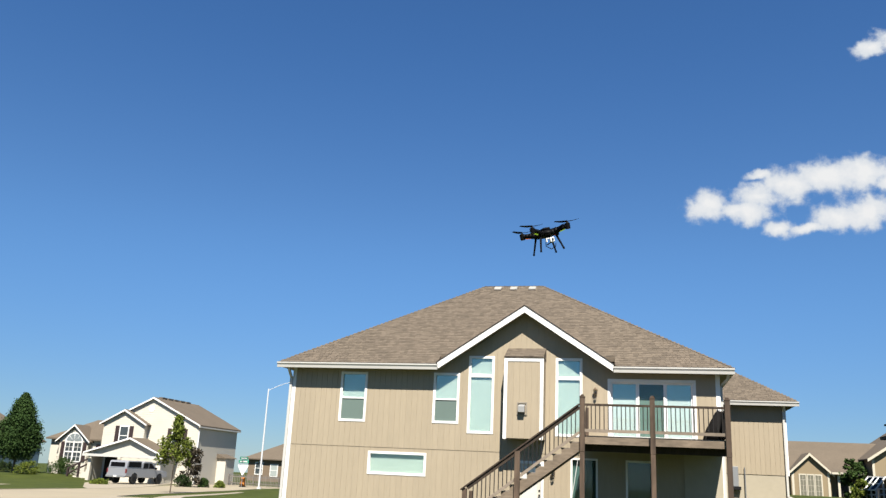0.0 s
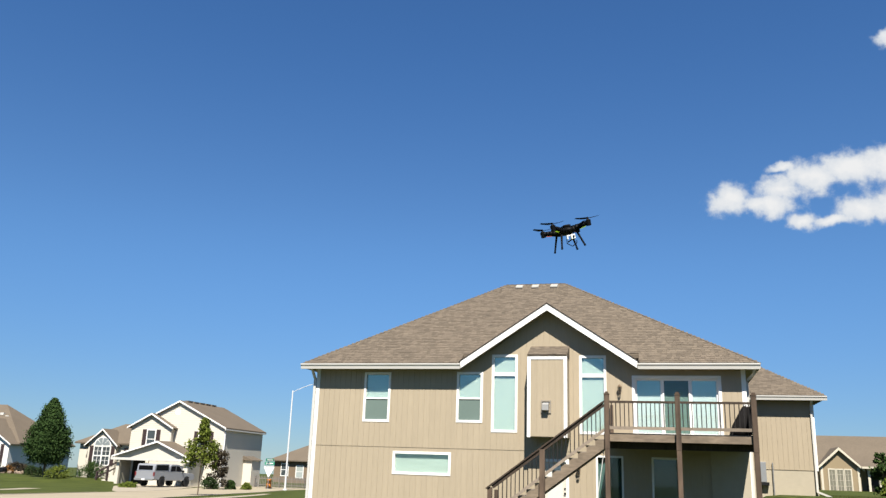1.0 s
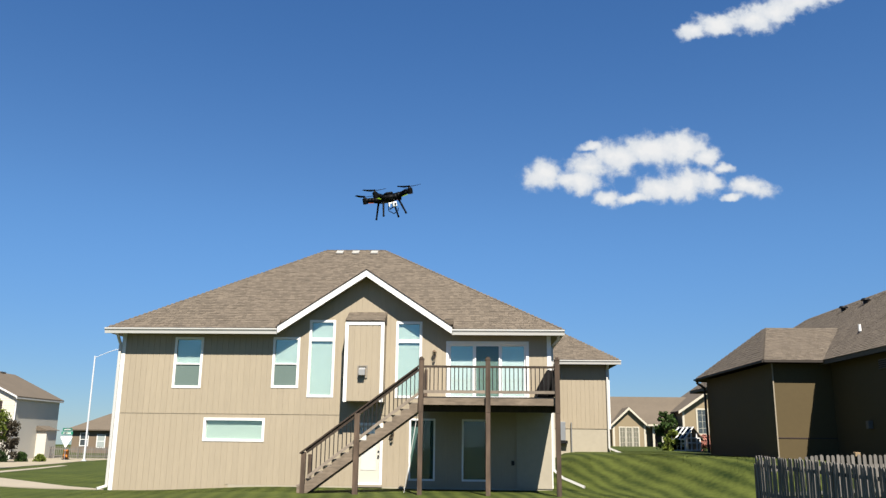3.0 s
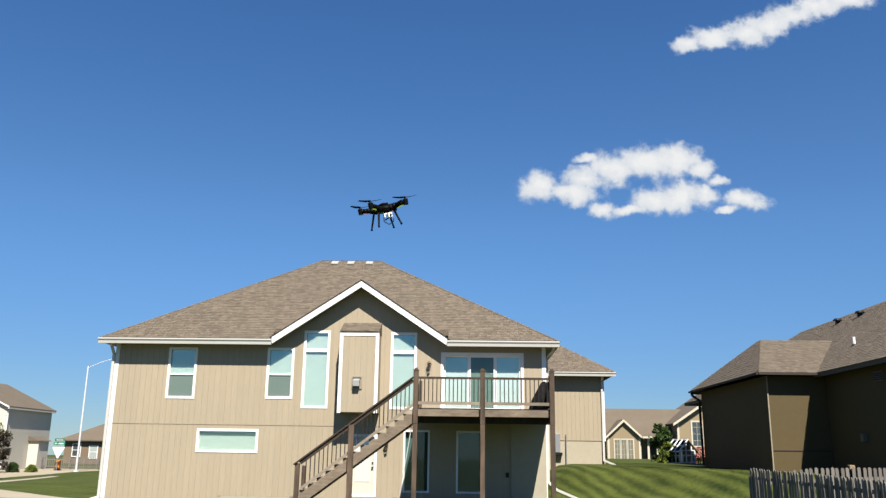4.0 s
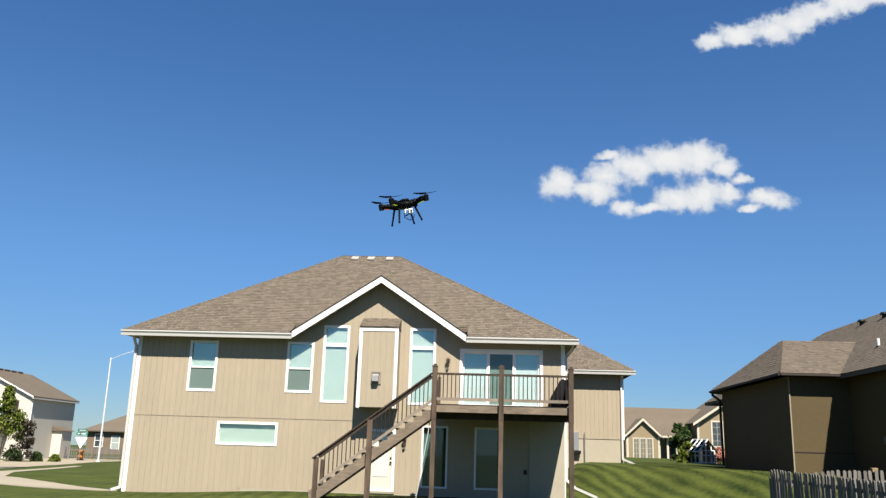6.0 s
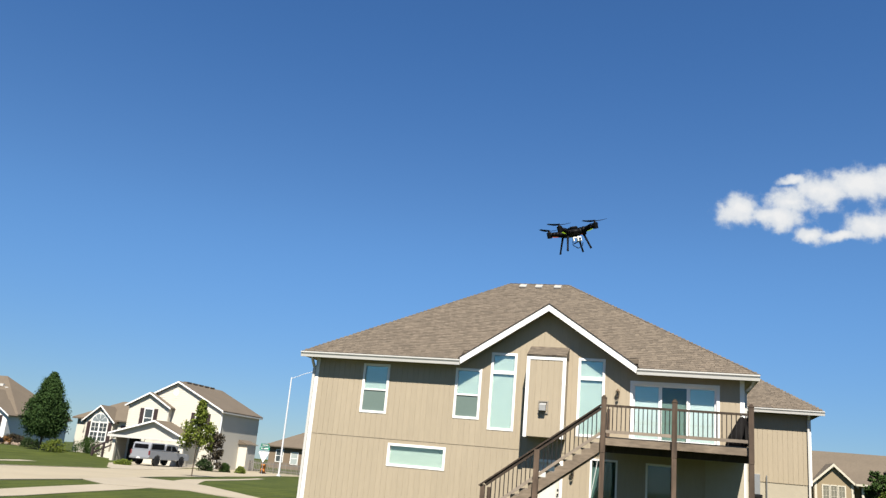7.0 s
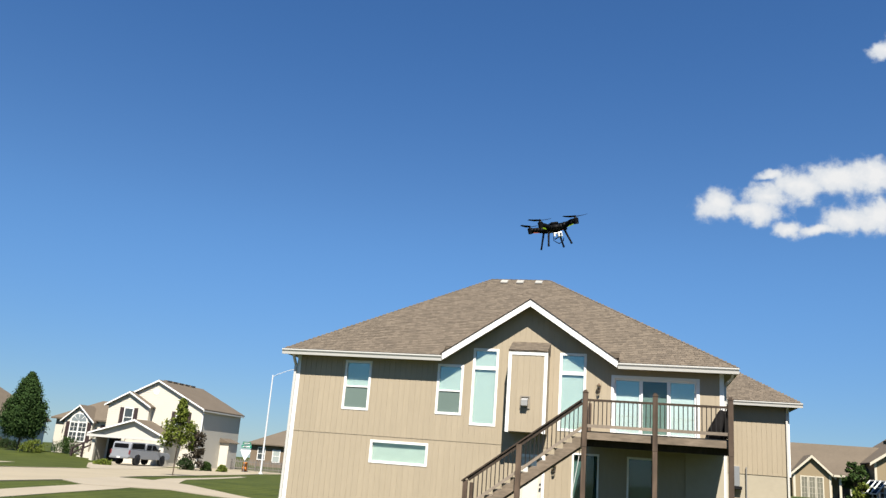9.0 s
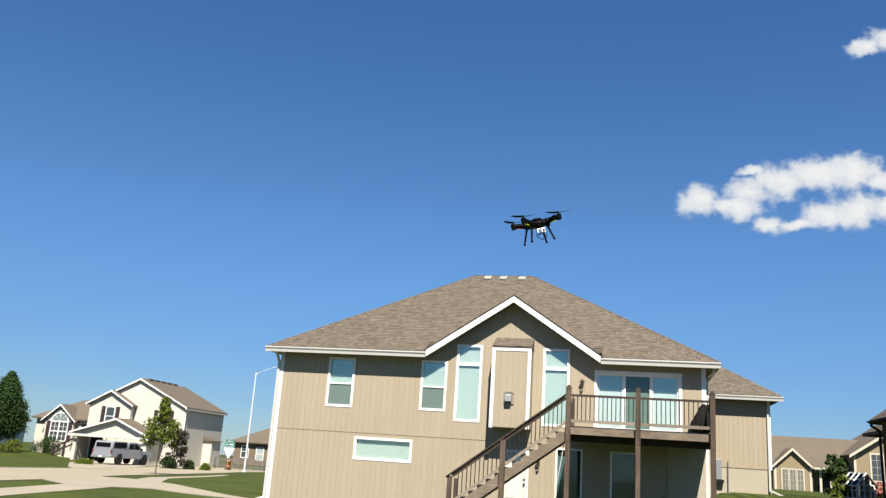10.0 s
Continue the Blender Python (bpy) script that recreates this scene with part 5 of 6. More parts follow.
beam(bm, (-12.8, -0.7, 0.45), (-10.4, -0.7, 1.6), 0.12, 0.12)
part("stair_rail", bm, SHUTTER, white_house, "dark wooden stair rail", world=False)
# side chimney chase on the shaded wall
bm = bmesh.new()
box(bm, -0.398, 0.5, 4.6, 6.6, -0.3, 2.5)
part("bump_out", bm, CREAM, white_house, world=False)
bm = bmesh.new()
prism(bm, [(-0.395, 2.52), (0.65, 2.52), (0.65, 2.56), (-0.395, 2.95)], 4.4, 6.8)
part("bump_out_roof", bm, SHINGLE_FLAT, white_house, world=False)

bungalow = thing("bungalow", (-74.8, 79.0, -0.30), "white bungalow with two front gables, shutters and brown roof", "house", turn=6.0)
bm = bmesh.new()
box(bm, -13.0, 2.48, 1.0, 11.0, -0.3, 3.35)
part("wall", bm, WHITE_WALL, bungalow, world=False)
bm = bmesh.new()
hip_roof(bm, -13.4, 2.9, 0.6, 11.4, 3.42, ((-7.6, 6.0), (-3.6, 6.0)), 4.6, 0.14)
part("roof", bm, SHINGLE_FLAT, bungalow, world=False)
bm = bmesh.new()
gable_solid(bm, -2.5, 2.5, -0.6, 0.998, -0.3, 3.35, 4.95)
part("wall", bm, WHITE_WALL, bungalow, world=False)
gable_roof(bungalow, -2.5, 2.5, -0.6, 3.5, 3.35, 4.95, SHINGLE_FLAT, WHITE, 0.35, 0.15)
bm = bmesh.new()
gable_solid(bm, -6.0, 2.2, 0.4, 0.996, 3.0, 3.35, 6.1)
part("wall", bm, WHITE_WALL, bungalow, world=False)
gable_roof(bungalow, -6.0, 2.2, 0.4, 6.0, 3.35, 6.1, SHINGLE_FLAT, WHITE, 0.35, 0.15)
local_window(bungalow, 0.25, 1.45, 1.0, 3.2, -0.602, (2, 3), True)
for u, v in ((-2.9, 4.6), (-2.1, 4.5), (-1.2, 4.4)):
    z = 3.42 + min((v - 0.6) * 0.852, (2.9 - u) * 0.613)
    boxpart("roof_vent", (u - 0.22, u + 0.22, v - 0.25, v + 0.15, z - 0.15, z + 0.14), GUTTER, bungalow, world=False)

brown_house = thing("brown_house", (-44.9, 100.0, -0.6), "small brown house with white-framed windows and brown roof", "house")
bm = bmesh.new()
box(bm, -5.0, 8.0, 0, 9, -0.3, 2.85)
part("wall", bm, BROWN_SIDING, brown_house, world=False)
bm = bmesh.new()
hip_roof(bm, -5.6, 8.5, -0.5, 9.5, 2.9, ((-0.9, 4.5), (4, 4.5)), 2.6, 0.14)
part("roof", bm, SHINGLE_FLAT, brown_house, world=False)
local_window(brown_house, -4.0, -2.9, 0.9, 2.5, 0, (1, 2))
local_window(brown_house, -1.9, -0.8, 0.7, 2.3, 0, (1, 2), dark=False)

DARK_METAL = material("dull_grey_metal", (0.1102, 0.0984, 0.0827), 0.6, grain=0.15)
# shaded house beyond the picket fence: a low block and a taller block beside it
dark_house = thing("olive_house", (14.0, 30.0, 0), "olive-tan house in shade, its wall colour darkened for that shade, with a brown shingled roof", "house")
# both blocks carry part of their shade in the wall colour
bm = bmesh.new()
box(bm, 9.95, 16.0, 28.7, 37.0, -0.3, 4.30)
part("wall", bm, TAN_SHADE_DARKENED, dark_house)
boxpart("band_board", (9.94, 11.94, 28.685, 28.698, 1.78, 1.81), SHUTTER, dark_house)
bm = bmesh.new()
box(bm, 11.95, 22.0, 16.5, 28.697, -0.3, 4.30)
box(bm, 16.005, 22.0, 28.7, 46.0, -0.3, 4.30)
part("wall", bm, TAN_SHADE_DARKENED, dark_house)
bm = bmesh.new()
A, B, R1, R2 = (9.57, 28.3, 4.37), (9.57, 37.4, 4.37), (11.27, 32.85, 6.08), (17.0, 32.85, 6.08)
slab_roof(bm, [A, R1, B], 0.07)
slab_roof(bm, [A, (17.0, 28.3, 4.37), R2, R1], 0.07)
slab_roof(bm, [R1, R2, (17.0, 37.4, 4.37), B], 0.14)
low_roof = part("roof", bm, SHINGLE_FLAT, dark_house)
bm = bmesh.new()
slab_roof(bm, [(11.55, 16.0, 4.37), (11.55, 46.5, 4.37), (16.8, 42.5, 7.86), (16.8, 20.5, 7.86)][::-1], 0.14)
slab_roof(bm, [(22.4, 16.0, 4.37), (22.4, 46.5, 4.37), (16.8, 42.5, 7.86), (16.8, 20.5, 7.86)], 0.14)
slab_roof(bm, [(11.55, 16.0, 4.37), (22.4, 16.0, 4.37), (16.8, 20.5, 7.86)], 0.14)
slab_roof(bm, [(11.55, 46.5, 4.37), (22.4, 46.5, 4.37), (16.8, 42.5, 7.86)][::-1], 0.14)
high_roof = part("roof", bm, SHINGLE_FLAT, dark_house)
# shingles on the three slopes that show
bm = bmesh.new()
up = Vector((0, 4.55, 1.71))
Lf = up.length
shingles(bm, Vector((9.57, 28.28, 4.375)), Vector((1, 0, 0)), up.normalized(), lambda v: (1.7 * v / Lf, 2.1 + 2.56 * v / Lf) if v < Lf - 0.05 else None, rng=RNG)
up = Vector((1.7, 0, 1.71))
Ls = up.length
shingles(bm, Vector((9.55, 37.4, 4.375)), Vector((0, -1, 0)), up.normalized(), lambda v: (4.55 * v / Ls, 9.1 - 4.55 * v / Ls) if v < Ls - 0.05 else None, rng=RNG)
tagged(part("shingles", bm, SHINGLE, low_roof), kind="stuff")
bm = bmesh.new()
up = Vector((5.25, 0, 3.49))
Lh = up.length
shingles(bm, Vector((11.53, 46.5, 4.375)), Vector((0, -1, 0)), up.normalized(), lambda v: (4.0 * v / Lh, 30.5 - 4.5 * v / Lh) if v < Lh - 0.05 else None, rng=RNG)
tagged(part("shingles", bm, SHINGLE, high_roof), kind="stuff")
bm = bmesh.new()
box(bm, 9.50, 9.565, 28.3, 37.45, 4.29, 4.36)
part("fascia", bm, DARK_EDGE, dark_house)
bm = bmesh.new()
box(bm, 9.56, 11.6, 28.22, 28.297, 4.29, 4.36)
part("fascia", bm, DARK_EDGE, dark_house)
bm = bmesh.new()
pipe(bm, [(9.6, 37.3, 4.2), (9.86, 37.05, 3.95), (9.89, 37.05, 1.2)], 0.09, 0.08)
part("downspout", bm, DARK_EDGE, dark_house)
for x, y in ((15.98, 36.5), (15.93, 34.25)):
    z = 4.37 + (x - 11.55) * 0.665
    bm = bmesh.new()
    rod(bm, (x, y, z - 0.1), (x, y, z + 0.16), 0.10, 0.10, 12)
    rod(bm, (x, y, z + 0.16), (x, y, z + 0.24), 0.20, 0.14, 12)
    part("roof_vent", bm, BLACK, high_roof)
x, y, z = (13.03, 28.65, 5.35)
bm = bmesh.new()
rod(bm, (x, y, z - 0.1), (x, y, z + 0.30), 0.05)
part("vent_pipe", bm, WHITE, high_roof, "white plastic vent pipe")
bm = bmesh.new()
rod(bm, (x, y, z - 0.06), (x, y, z + 0.06), 0.14, 0.06, 12)
part("pipe_collar", bm, BLACK, high_roof)
# pale corner board, wall box, louvre and the metal valley between the roofs
boxpart("corner_board", (9.94, 9.98, 28.66, 28.684, -0.2, 4.28), SOFFIT, dark_house, "pale corner board")
y, z = (26.12, 2.2)
boxpart("wall_box", (11.80, 11.947, y - 0.09, y + 0.09, z - 0.12, z + 0.12), DARK_METAL, dark_house, "small grey wall box", 0.01)
y, z = (24.9, 3.96)
boxpart("louvre_frame", (11.90, 11.947, y - 0.3, y + 0.3, z - 0.14, z + 0.14), DARK_METAL, dark_house, "grey louvred wall vent")
for k in range(4):
    boxpart("louvre_slat", (11.885, 11.8985, y - 0.27, y + 0.27, z - 0.115 + k * 0.06, z - 0.075 + k * 0.06), BLACK, dark_house)

# houses beyond the lawn
CREAM_TRIM = material("cream_trim_paint", (0.40, 0.365, 0.29), 0.6, grain=0.05, stain=0.06)
tan_house = thing("far_tan_house", (15.0, 84.0, 0.75), "tan bungalow with a white-trimmed bay gable behind the lawn", "house")
bm = bmesh.new()
box(bm, -12.0, 4.1, 1.5, 11, -0.6, 2.55)
part("wall", bm, TAN_FAR := material("beige_siding", (0.1984, 0.1543, 0.0937), 0.8, grain=0.05, stain=0.06), tan_house, world=False)
bm = bmesh.new()
hip_roof(bm, -12.5, 4.5, 1.0, 11.5, 2.6, ((-8, 6.2), (7.0, 6.2)), 2.95, 0.14)
part("roof", bm, SHINGLE_FLAT, tan_house, world=False)
bm = bmesh.new()
gable_solid(bm, -2.0, 1.4, 0, 1.498, -0.7, 2.5, 4.1)
part("wall", bm, TAN_FAR, tan_house, world=False)
gable_roof(tan_house, -2.0, 1.4, 0, 4.5, 2.5, 4.1, SHINGLE_FLAT, CREAM_TRIM, 0.3, 0.26)
for a in (-1.32, -0.66, 0.0):
    local_window(tan_house, a, a + 0.70, 0.25, 2.3, 0, (2, 4), trim=0.11, glass=CREAM_BLIND, paint=CREAM_TRIM, bar=0.012)
bm = bmesh.new()
prism(bm, [(-0.5, 2.40), (-0.5, 2.50), (1.496, 2.95), (1.496, 2.40)], 1.45, 4.2, "x")
part("porch_roof", bm, SHINGLE_FLAT, tan_house, world=False)
boxpart("porch_fascia", (1.45, 4.2, -0.58, -0.503, 2.36, 2.54), CREAM_TRIM, tan_house, world=False)
boxpart("entrance_door", (2.2, 3.1, 1.44, 1.497, -0.3, 2.2), SHUTTER, tan_house, "dark entrance door under the porch", world=False)
for u in (-1.93, 1.15, 2.0, 2.9):
    boxpart("trim_post", (u, u + 0.2, -0.05, -0.003 if u < 1.5 else 0.15, -0.3, 2.45), CREAM_TRIM, tan_house, world=False)
for u in (1.9, 2.4):
    boxpart("porch_rail", (u, u + 0.08, 0.3, 0.38, -0.3, 0.9), SHUTTER, tan_house, world=False)

side_house = thing("far_gable_house", (20.6, 84.0, 0.6), "tan gabled house with white rake trim beyond the greenhouse", "house")
bm = bmesh.new()
gable_solid(bm, -0.6, 9.4, 0, 10, -0.4, 4.2, 7.6)
part("wall", bm, TAN_FAR, side_house, world=False)
gable_roof(side_house, -0.6, 9.4, 0, 10.2, 4.2, 7.6, SHINGLE_FLAT, CREAM_TRIM, 0.45, 0.3)
local_window(side_house, 0.75, 1.95, 1.7, 4.3, 0, (2, 4), trim=0.15, paint=CREAM_TRIM, bar=0.012)
boxpart("trim_board", (-0.6, -0.4, -0.05, -0.003, -0.3, 4.3), CREAM_TRIM, side_house, world=False)

greenhouse = thing("greenhouse", (11.75, 48.6, ground_z(11.75, 48.6)), "small white-framed garden greenhouse with a glazed roof slope", "greenhouse", turn=-58.0)
GW, GD, GH, GP = 0.47, 0.64, 0.72, 1.34  # half width, half depth, wall height, ridge height
boxpart("back_wall", (-GW, GW, GD - 0.03, GD, 0, GH), BROWN_SIDING, greenhouse, world=False)
bm = bmesh.new()
for u in (-GW, -GW / 3, GW / 3, GW):
    box(bm, u - 0.03, u + 0.03, -GD, -GD + 0.06, 0, GH)
for z in (0.03, 0.42, GH - 0.03):
    box(bm, -GW, GW, -GD + 0.004, -GD + 0.056, z - 0.03, z + 0.03)
part("front_frame", bm, WHITE, greenhouse, "white timber frame", world=False)
boxpart("pane", (-GW, GW, -GD + 0.026, -GD + 0.032, 0.03, GH - 0.03), GLASS, greenhouse, world=False)
for u in (-GW, GW):
    bm = bmesh.new()
    for v in (-GD + 0.09, -0.12, 0.30, GD - 0.09):
        box(bm, u - 0.028, u + 0.028, v - 0.03, v + 0.03, 0, GH + (GP - GH) * (1 - abs(v) / GD) - 0.03)
    for z in (0.05, 0.45, GH):
        box(bm, u - 0.024, u + 0.024, -GD + 0.062, GD - 0.032, z - 0.03, z + 0.03)
    part("end_frame", bm, WHITE, greenhouse, "white timber frame", world=False)
slope_ends = ((-GD - 0.14, GH - 0.10), (0.0, GP))
glazed = bmesh.new()
for u in (-GW - 0.08, -GW / 3, GW / 3, GW + 0.08):
    beam(glazed, (u, *slope_ends[0]), (u, *slope_ends[1]), 0.055, 0.05)
for k in (0.03, 0.5, 0.97):
    v, z = (slope_ends[0][i] + (slope_ends[1][i] - slope_ends[0][i]) * k for i in (0, 1))
    box(glazed, -GW - 0.08, GW + 0.08, v - 0.03, v + 0.03, z - 0.02, z + 0.03)
part("roof_frame", glazed, WHITE, greenhouse, "white glazed roof frame", world=False)
bm = bmesh.new()
prism(bm, [(slope_ends[0][0], slope_ends[0][1] - 0.006), (0.0, GP - 0.006), (0.0, GP), slope_ends[0]], -GW - 0.06, GW + 0.06, "x")
part("roof_pane", bm, GLASS, greenhouse, world=False)
bm = bmesh.new()
slab_roof(bm, [(-GW - 0.1, 0.0, GP + 0.02), (GW + 0.1, 0.0, GP + 0.02), (GW + 0.1, GD + 0.12, GH - 0.08), (-GW - 0.1, GD + 0.12, GH - 0.08)], 0.05)
part("roof_slope", bm, BROWN_SIDING, greenhouse, "brown boarded roof slope", world=False)


# ---- picket fences ----
WOOD_TAN = material("fresh_tan_wood", (0.2047, 0.1417, 0.0787), 0.8, grain=0.2)
PICKET = material("weathered_picket_wood", (0.120, 0.110, 0.100), 0.9, grain=0.35, scale=(1, 1, 0.2), noise_scale=25, stain=0.25, stain_scale=1.5, bump=0.003, random_object=0.22)


def picket_mesh(height, width=0.064):
    bm = bmesh.new()
    w = width / 2
    prism(bm, [(-w, 0), (w, 0), (w, height - 0.045), (w * 0.8, height - 0.02), (w * 0.35, height), (-w * 0.35, height), (-w * 0.8, height - 0.02), (-w, height - 0.045)], -0.01, 0.01)
    bmesh.ops.recalc_face_normals(bm, faces=bm.faces[:])
    mesh = bpy.data.meshes.new("picket")
    bm.to_mesh(mesh)
    bm.free()
    mesh.materials.append(PICKET)
    return mesh


def picket_fence(a, b, height, step, label, width=0.062, lift=(0.0, 0.0)):
    """A run of pickets from a to b on the lawn; lift: how far the ends stand above the lie of the land."""
    a, b = Vector(a), Vector(b)
    base = ground_z(a.x, a.y)
    fence = thing("picket_fence", (a.x, a.y, base), label, "fence")
    length = (b - a).length
    angle = math.atan2(b.y - a.y, b.x - a.x)
    rng = random.Random(int(length * 10))
    shared = picket_mesh(height, width)
    n = int(length / step)

    def foot(t):
        p = a.lerp(b, t)
        return p.x - a.x, p.y - a.y, ground_z(p.x, p.y) - base + lift[0] + (lift[1] - lift[0]) * t

    for i in range(n):
        x, y, z = foot(i / n)
        ob = new("picket", shared)
        ob.parent = fence
        ob.matrix_basis = pose(x, y, z + 0.04 + rng.uniform(-0.012, 0.012), rng.uniform(-1, 1), rng.uniform(-1.2, 1.2), math.degrees(angle) + rng.uniform(-3, 3))
    nrm = Vector((-math.sin(angle), math.cos(angle), 0)) * 0.032
    (xa, ya, za), (xb, yb, zb) = foot(0.0), foot(1.0)
    for z in (0.25, height - 0.20):
        bm = bmesh.new()
        beam(bm, (xa + nrm.x, ya + nrm.y, za + z), (xb + nrm.x, yb + nrm.y, zb + z), 0.04, 0.085)
        part("rail", bm, PICKET, fence, world=False)
    m = max(2, int(length / 2.3) + 1)
    for i in range(m):
        x, y, z = foot(i / (m - 1))
        x, y = x + nrm.x * 3.1, y + nrm.y * 3.1
        bm = bmesh.new()
        box(bm, x - 0.045, x + 0.045, y - 0.045, y + 0.045, z - 0.3 - max(lift), z + height - 0.03)
        part("post", bm, PICKET, fence, world=False)
    return fence


picket_fence((7.12, 22.1, 0), (11.4, 22.6, 0), 1.06, 0.14, "weathered grey wooden picket fence along the back of the lawn", 0.09, (0.06, 0.03))
picket_fence((7.06, 21.95, 0), (8.55, 16.6, 0), 1.14, 0.105, "weathered grey wooden picket fence running down the lawn", 0.068, (0.12, -0.06))
post_cap = thing("fence_post_cap", (9.83, 22.52, ground_z(9.83, 22.52) + 1.075), "small tan wooden cap on the fence post", "post cap")
boxpart("cap", (-0.07, 0.07, -0.07, 0.07, 0.0, 0.11), WOOD_TAN, post_cap, bevel=0.01, world=False)
picket_fence((-42.2, 75.4, 0), (-24.0, 76.0, 0), 1.05, 0.17, "distant weathered picket fence along the side street")

# ---- street furniture ----
street_lamp = thing("street_lamp", (-33.2, 69.0, ground_z(-33.2, 69.0)), "tall grey metal street lamp with a curved arm", "street lamp")
bm = bmesh.new()
rod(bm, (0, 0, -0.1), (0, 0, 8.75), 0.085, 0.055, 12)
part("pole", bm, GALVANISED, street_lamp, smooth=False, world=False)
bm = bmesh.new()
prev = Vector((0, 0, 8.6))
for k in range(1, 7):
    t = k / 6
    nxt = Vector((2.9 * t, 0, 8.6 + 0.85 * math.sin(t * math.pi / 2)))
    rod(bm, prev, nxt, 0.028, 0.024, 8)
    prev = nxt
part("arm", bm, GALVANISED, street_lamp, world=False)
bm = bmesh.new()
box(bm, 2.8, 3.5, -0.14, 0.14, 9.37, 9.5)
part("lamp_head", bm, GALVANISED, street_lamp, bevel=0.03, world=False)
bm = bmesh.new()
rod(bm, (0, 0, 0.0), (0, 0, 0.12), 0.2, 0.2, 10)
part("base_plate", bm, GALVANISED, street_lamp, world=False)

SIGN_GREEN = material("green_sign_enamel", (0.0157, 0.1732, 0.1024), 0.4, stain=0.1)
street_sign = thing("street_sign", (-35.9, 71.0, ground_z(-35.9, 71.0)), "pale-backed triangular road sign under green street name plates", "road sign")
bm = bmesh.new()
rod(bm, (0, 0, -0.1), (0, 0, 2.75), 0.035, 0.03, 8)
part("post", bm, GREY_METAL, street_sign, world=False)
bm = bmesh.new()
prism(bm, [(-0.50, 1.98), (0.50, 1.98), (0.53, 1.92), (0.05, 1.06), (-0.05, 1.06), (-0.53, 1.92)], -0.045, -0.036)
part("sign_plate", bm, WHITE, street_sign, "pale triangular plate", world=False)
for z_, turn_ in ((2.15, 0), (2.45, 70)):
    bm = bmesh.new()
    box(bm, -0.5, 0.5, -0.012, 0.012, z_, z_ + 0.24, pose(0, 0, 0, 0, 0, turn_))
    name_plate = part("name_plate", bm, SIGN_GREEN, street_sign, "green street name plate", world=False)
    bm = bmesh.new()
    box(bm, -0.36, 0.36, -0.02, -0.0125, z_ + 0.08, z_ + 0.16, pose(0, 0, 0, 0, 0, turn_))
    part("letter_bar", bm, WHITE, name_plate, world=False)
ORANGE = material("orange_plastic", (0.4331, 0.1496, 0.0236), 0.5, stain=0.1)
barrel = thing("traffic_barrel", (-36.5, 72.4, ground_z(-36.5, 72.4)), "orange plastic traffic barrel by the street corner", "traffic barrel")
bm = bmesh.new()
rod(bm, (0, 0, 0), (0, 0, 0.85), 0.25, 0.20, 14)
part("drum", bm, ORANGE, barrel, world=False)
bm = bmesh.new()
rod(bm, (0, 0, 0), (0, 0, 0.07), 0.34, 0.32, 14)
part("base", bm, BLACK, barrel, world=False)
mailbox = thing("mailbox", on(-55.6, 59.9), "pair of white and black mailboxes on a dark post", "mailbox")
bm = bmesh.new()
box(bm, -0.09, 0.09, -0.08, 0.08, -0.1, 0.95)
box(bm, -0.75, 0.75, -0.09, 0.09, 0.95, 1.04)
part("post", bm, BARK, mailbox, world=False)
for u, mat_, word in ((-0.36, WHITE, "white metal mailbox"), (0.38, BLACK, "black metal mailbox")):
    bm = bmesh.new()
    prism(bm, [(u - 0.3, 1.045), (u + 0.3, 1.045), (u + 0.3, 1.3), (u + 0.2, 1.42), (u, 1.47), (u - 0.2, 1.42), (u - 0.3, 1.3)], -0.3, 0.3)
    part("box", bm, mat_, mailbox, word, world=False)

mailbox.scale = (0.75, 0.75, 0.8)

# planting and stones before the bungalow
shrub(-70.6, 75.0, 2.2, 1.15, FLOWER_WHITE, "rose bush with white flowers before the bungalow", 31, 2200, 0.13)
shrub(-68.2, 74.6, 1.8, 0.8, FLOWER_ORANGE, "low orange-brown flowering shrub by the stone edging", 32, 1600, 0.12)
shrub(-72.6, 74.6, 1.8, 0.9, FLOWER_ORANGE, "low orange-brown flowering shrub by the stone edging", 33, 1600, 0.12)
shrub(-66.0, 74.4, 2.0, 0.9, LEAF_PURPLE, "dark low shrub by the stone edging", 34, 1600, 0.12)
shrub(-61.8, 71.0, 2.6, 0.9, LEAF_DARK, "low dark shrub beside the tree trunk", 35, 1800, 0.12)
edging = thing("stone_edging", on(-69.0, 73.4), "row of rough brown edging stones before the flower bed", "stone edging")
stone_rng = random.Random(7)
for k in range(16):
    bm = bmesh.new()
    made = bmesh.ops.create_icosphere(bm, subdivisions=1, radius=1.0)
    cx, cy = -4.4 + k * 0.6, 0.25 * math.sin(k * 1.7)
    base_z = ground_z(-69.0 + cx, 73.4 + cy) - edging.location.z
    for v in made["verts"]:
        v.co = Vector((cx + v.co.x * stone_rng.uniform(0.22, 0.34), cy + v.co.y * 0.2, base_z + 0.12 + v.co.z * stone_rng.uniform(0.16, 0.26)))
    part("stone", bm, STONE, edging, world=False)
tree("street_tree", on(-60.9, 60.6), 4.4, 1.6, 2.4, 900, 0.2, LEAF_DARK, "young dark-leaved tree on the far lawn", lambda h: 0.5 + 0.5 * math.sin(min(1.0, h + 0.3) * 3.0), seed=41, trunk=0.05)

# ---- pickup with a canopy over its bed, nose to the garage ----
PAINT = material("silver_car_paint", (0.255, 0.262, 0.280), 0.3, metal=0.3, grain=0.03, spec=0.6)
RUBBER = material("tyre_rubber", (0.0157, 0.0157, 0.0157), 0.8, grain=0.1)
TAIL_RED = material("tail_light_red", (0.126, 0.0094, 0.0094), 0.3, spec=0.6)
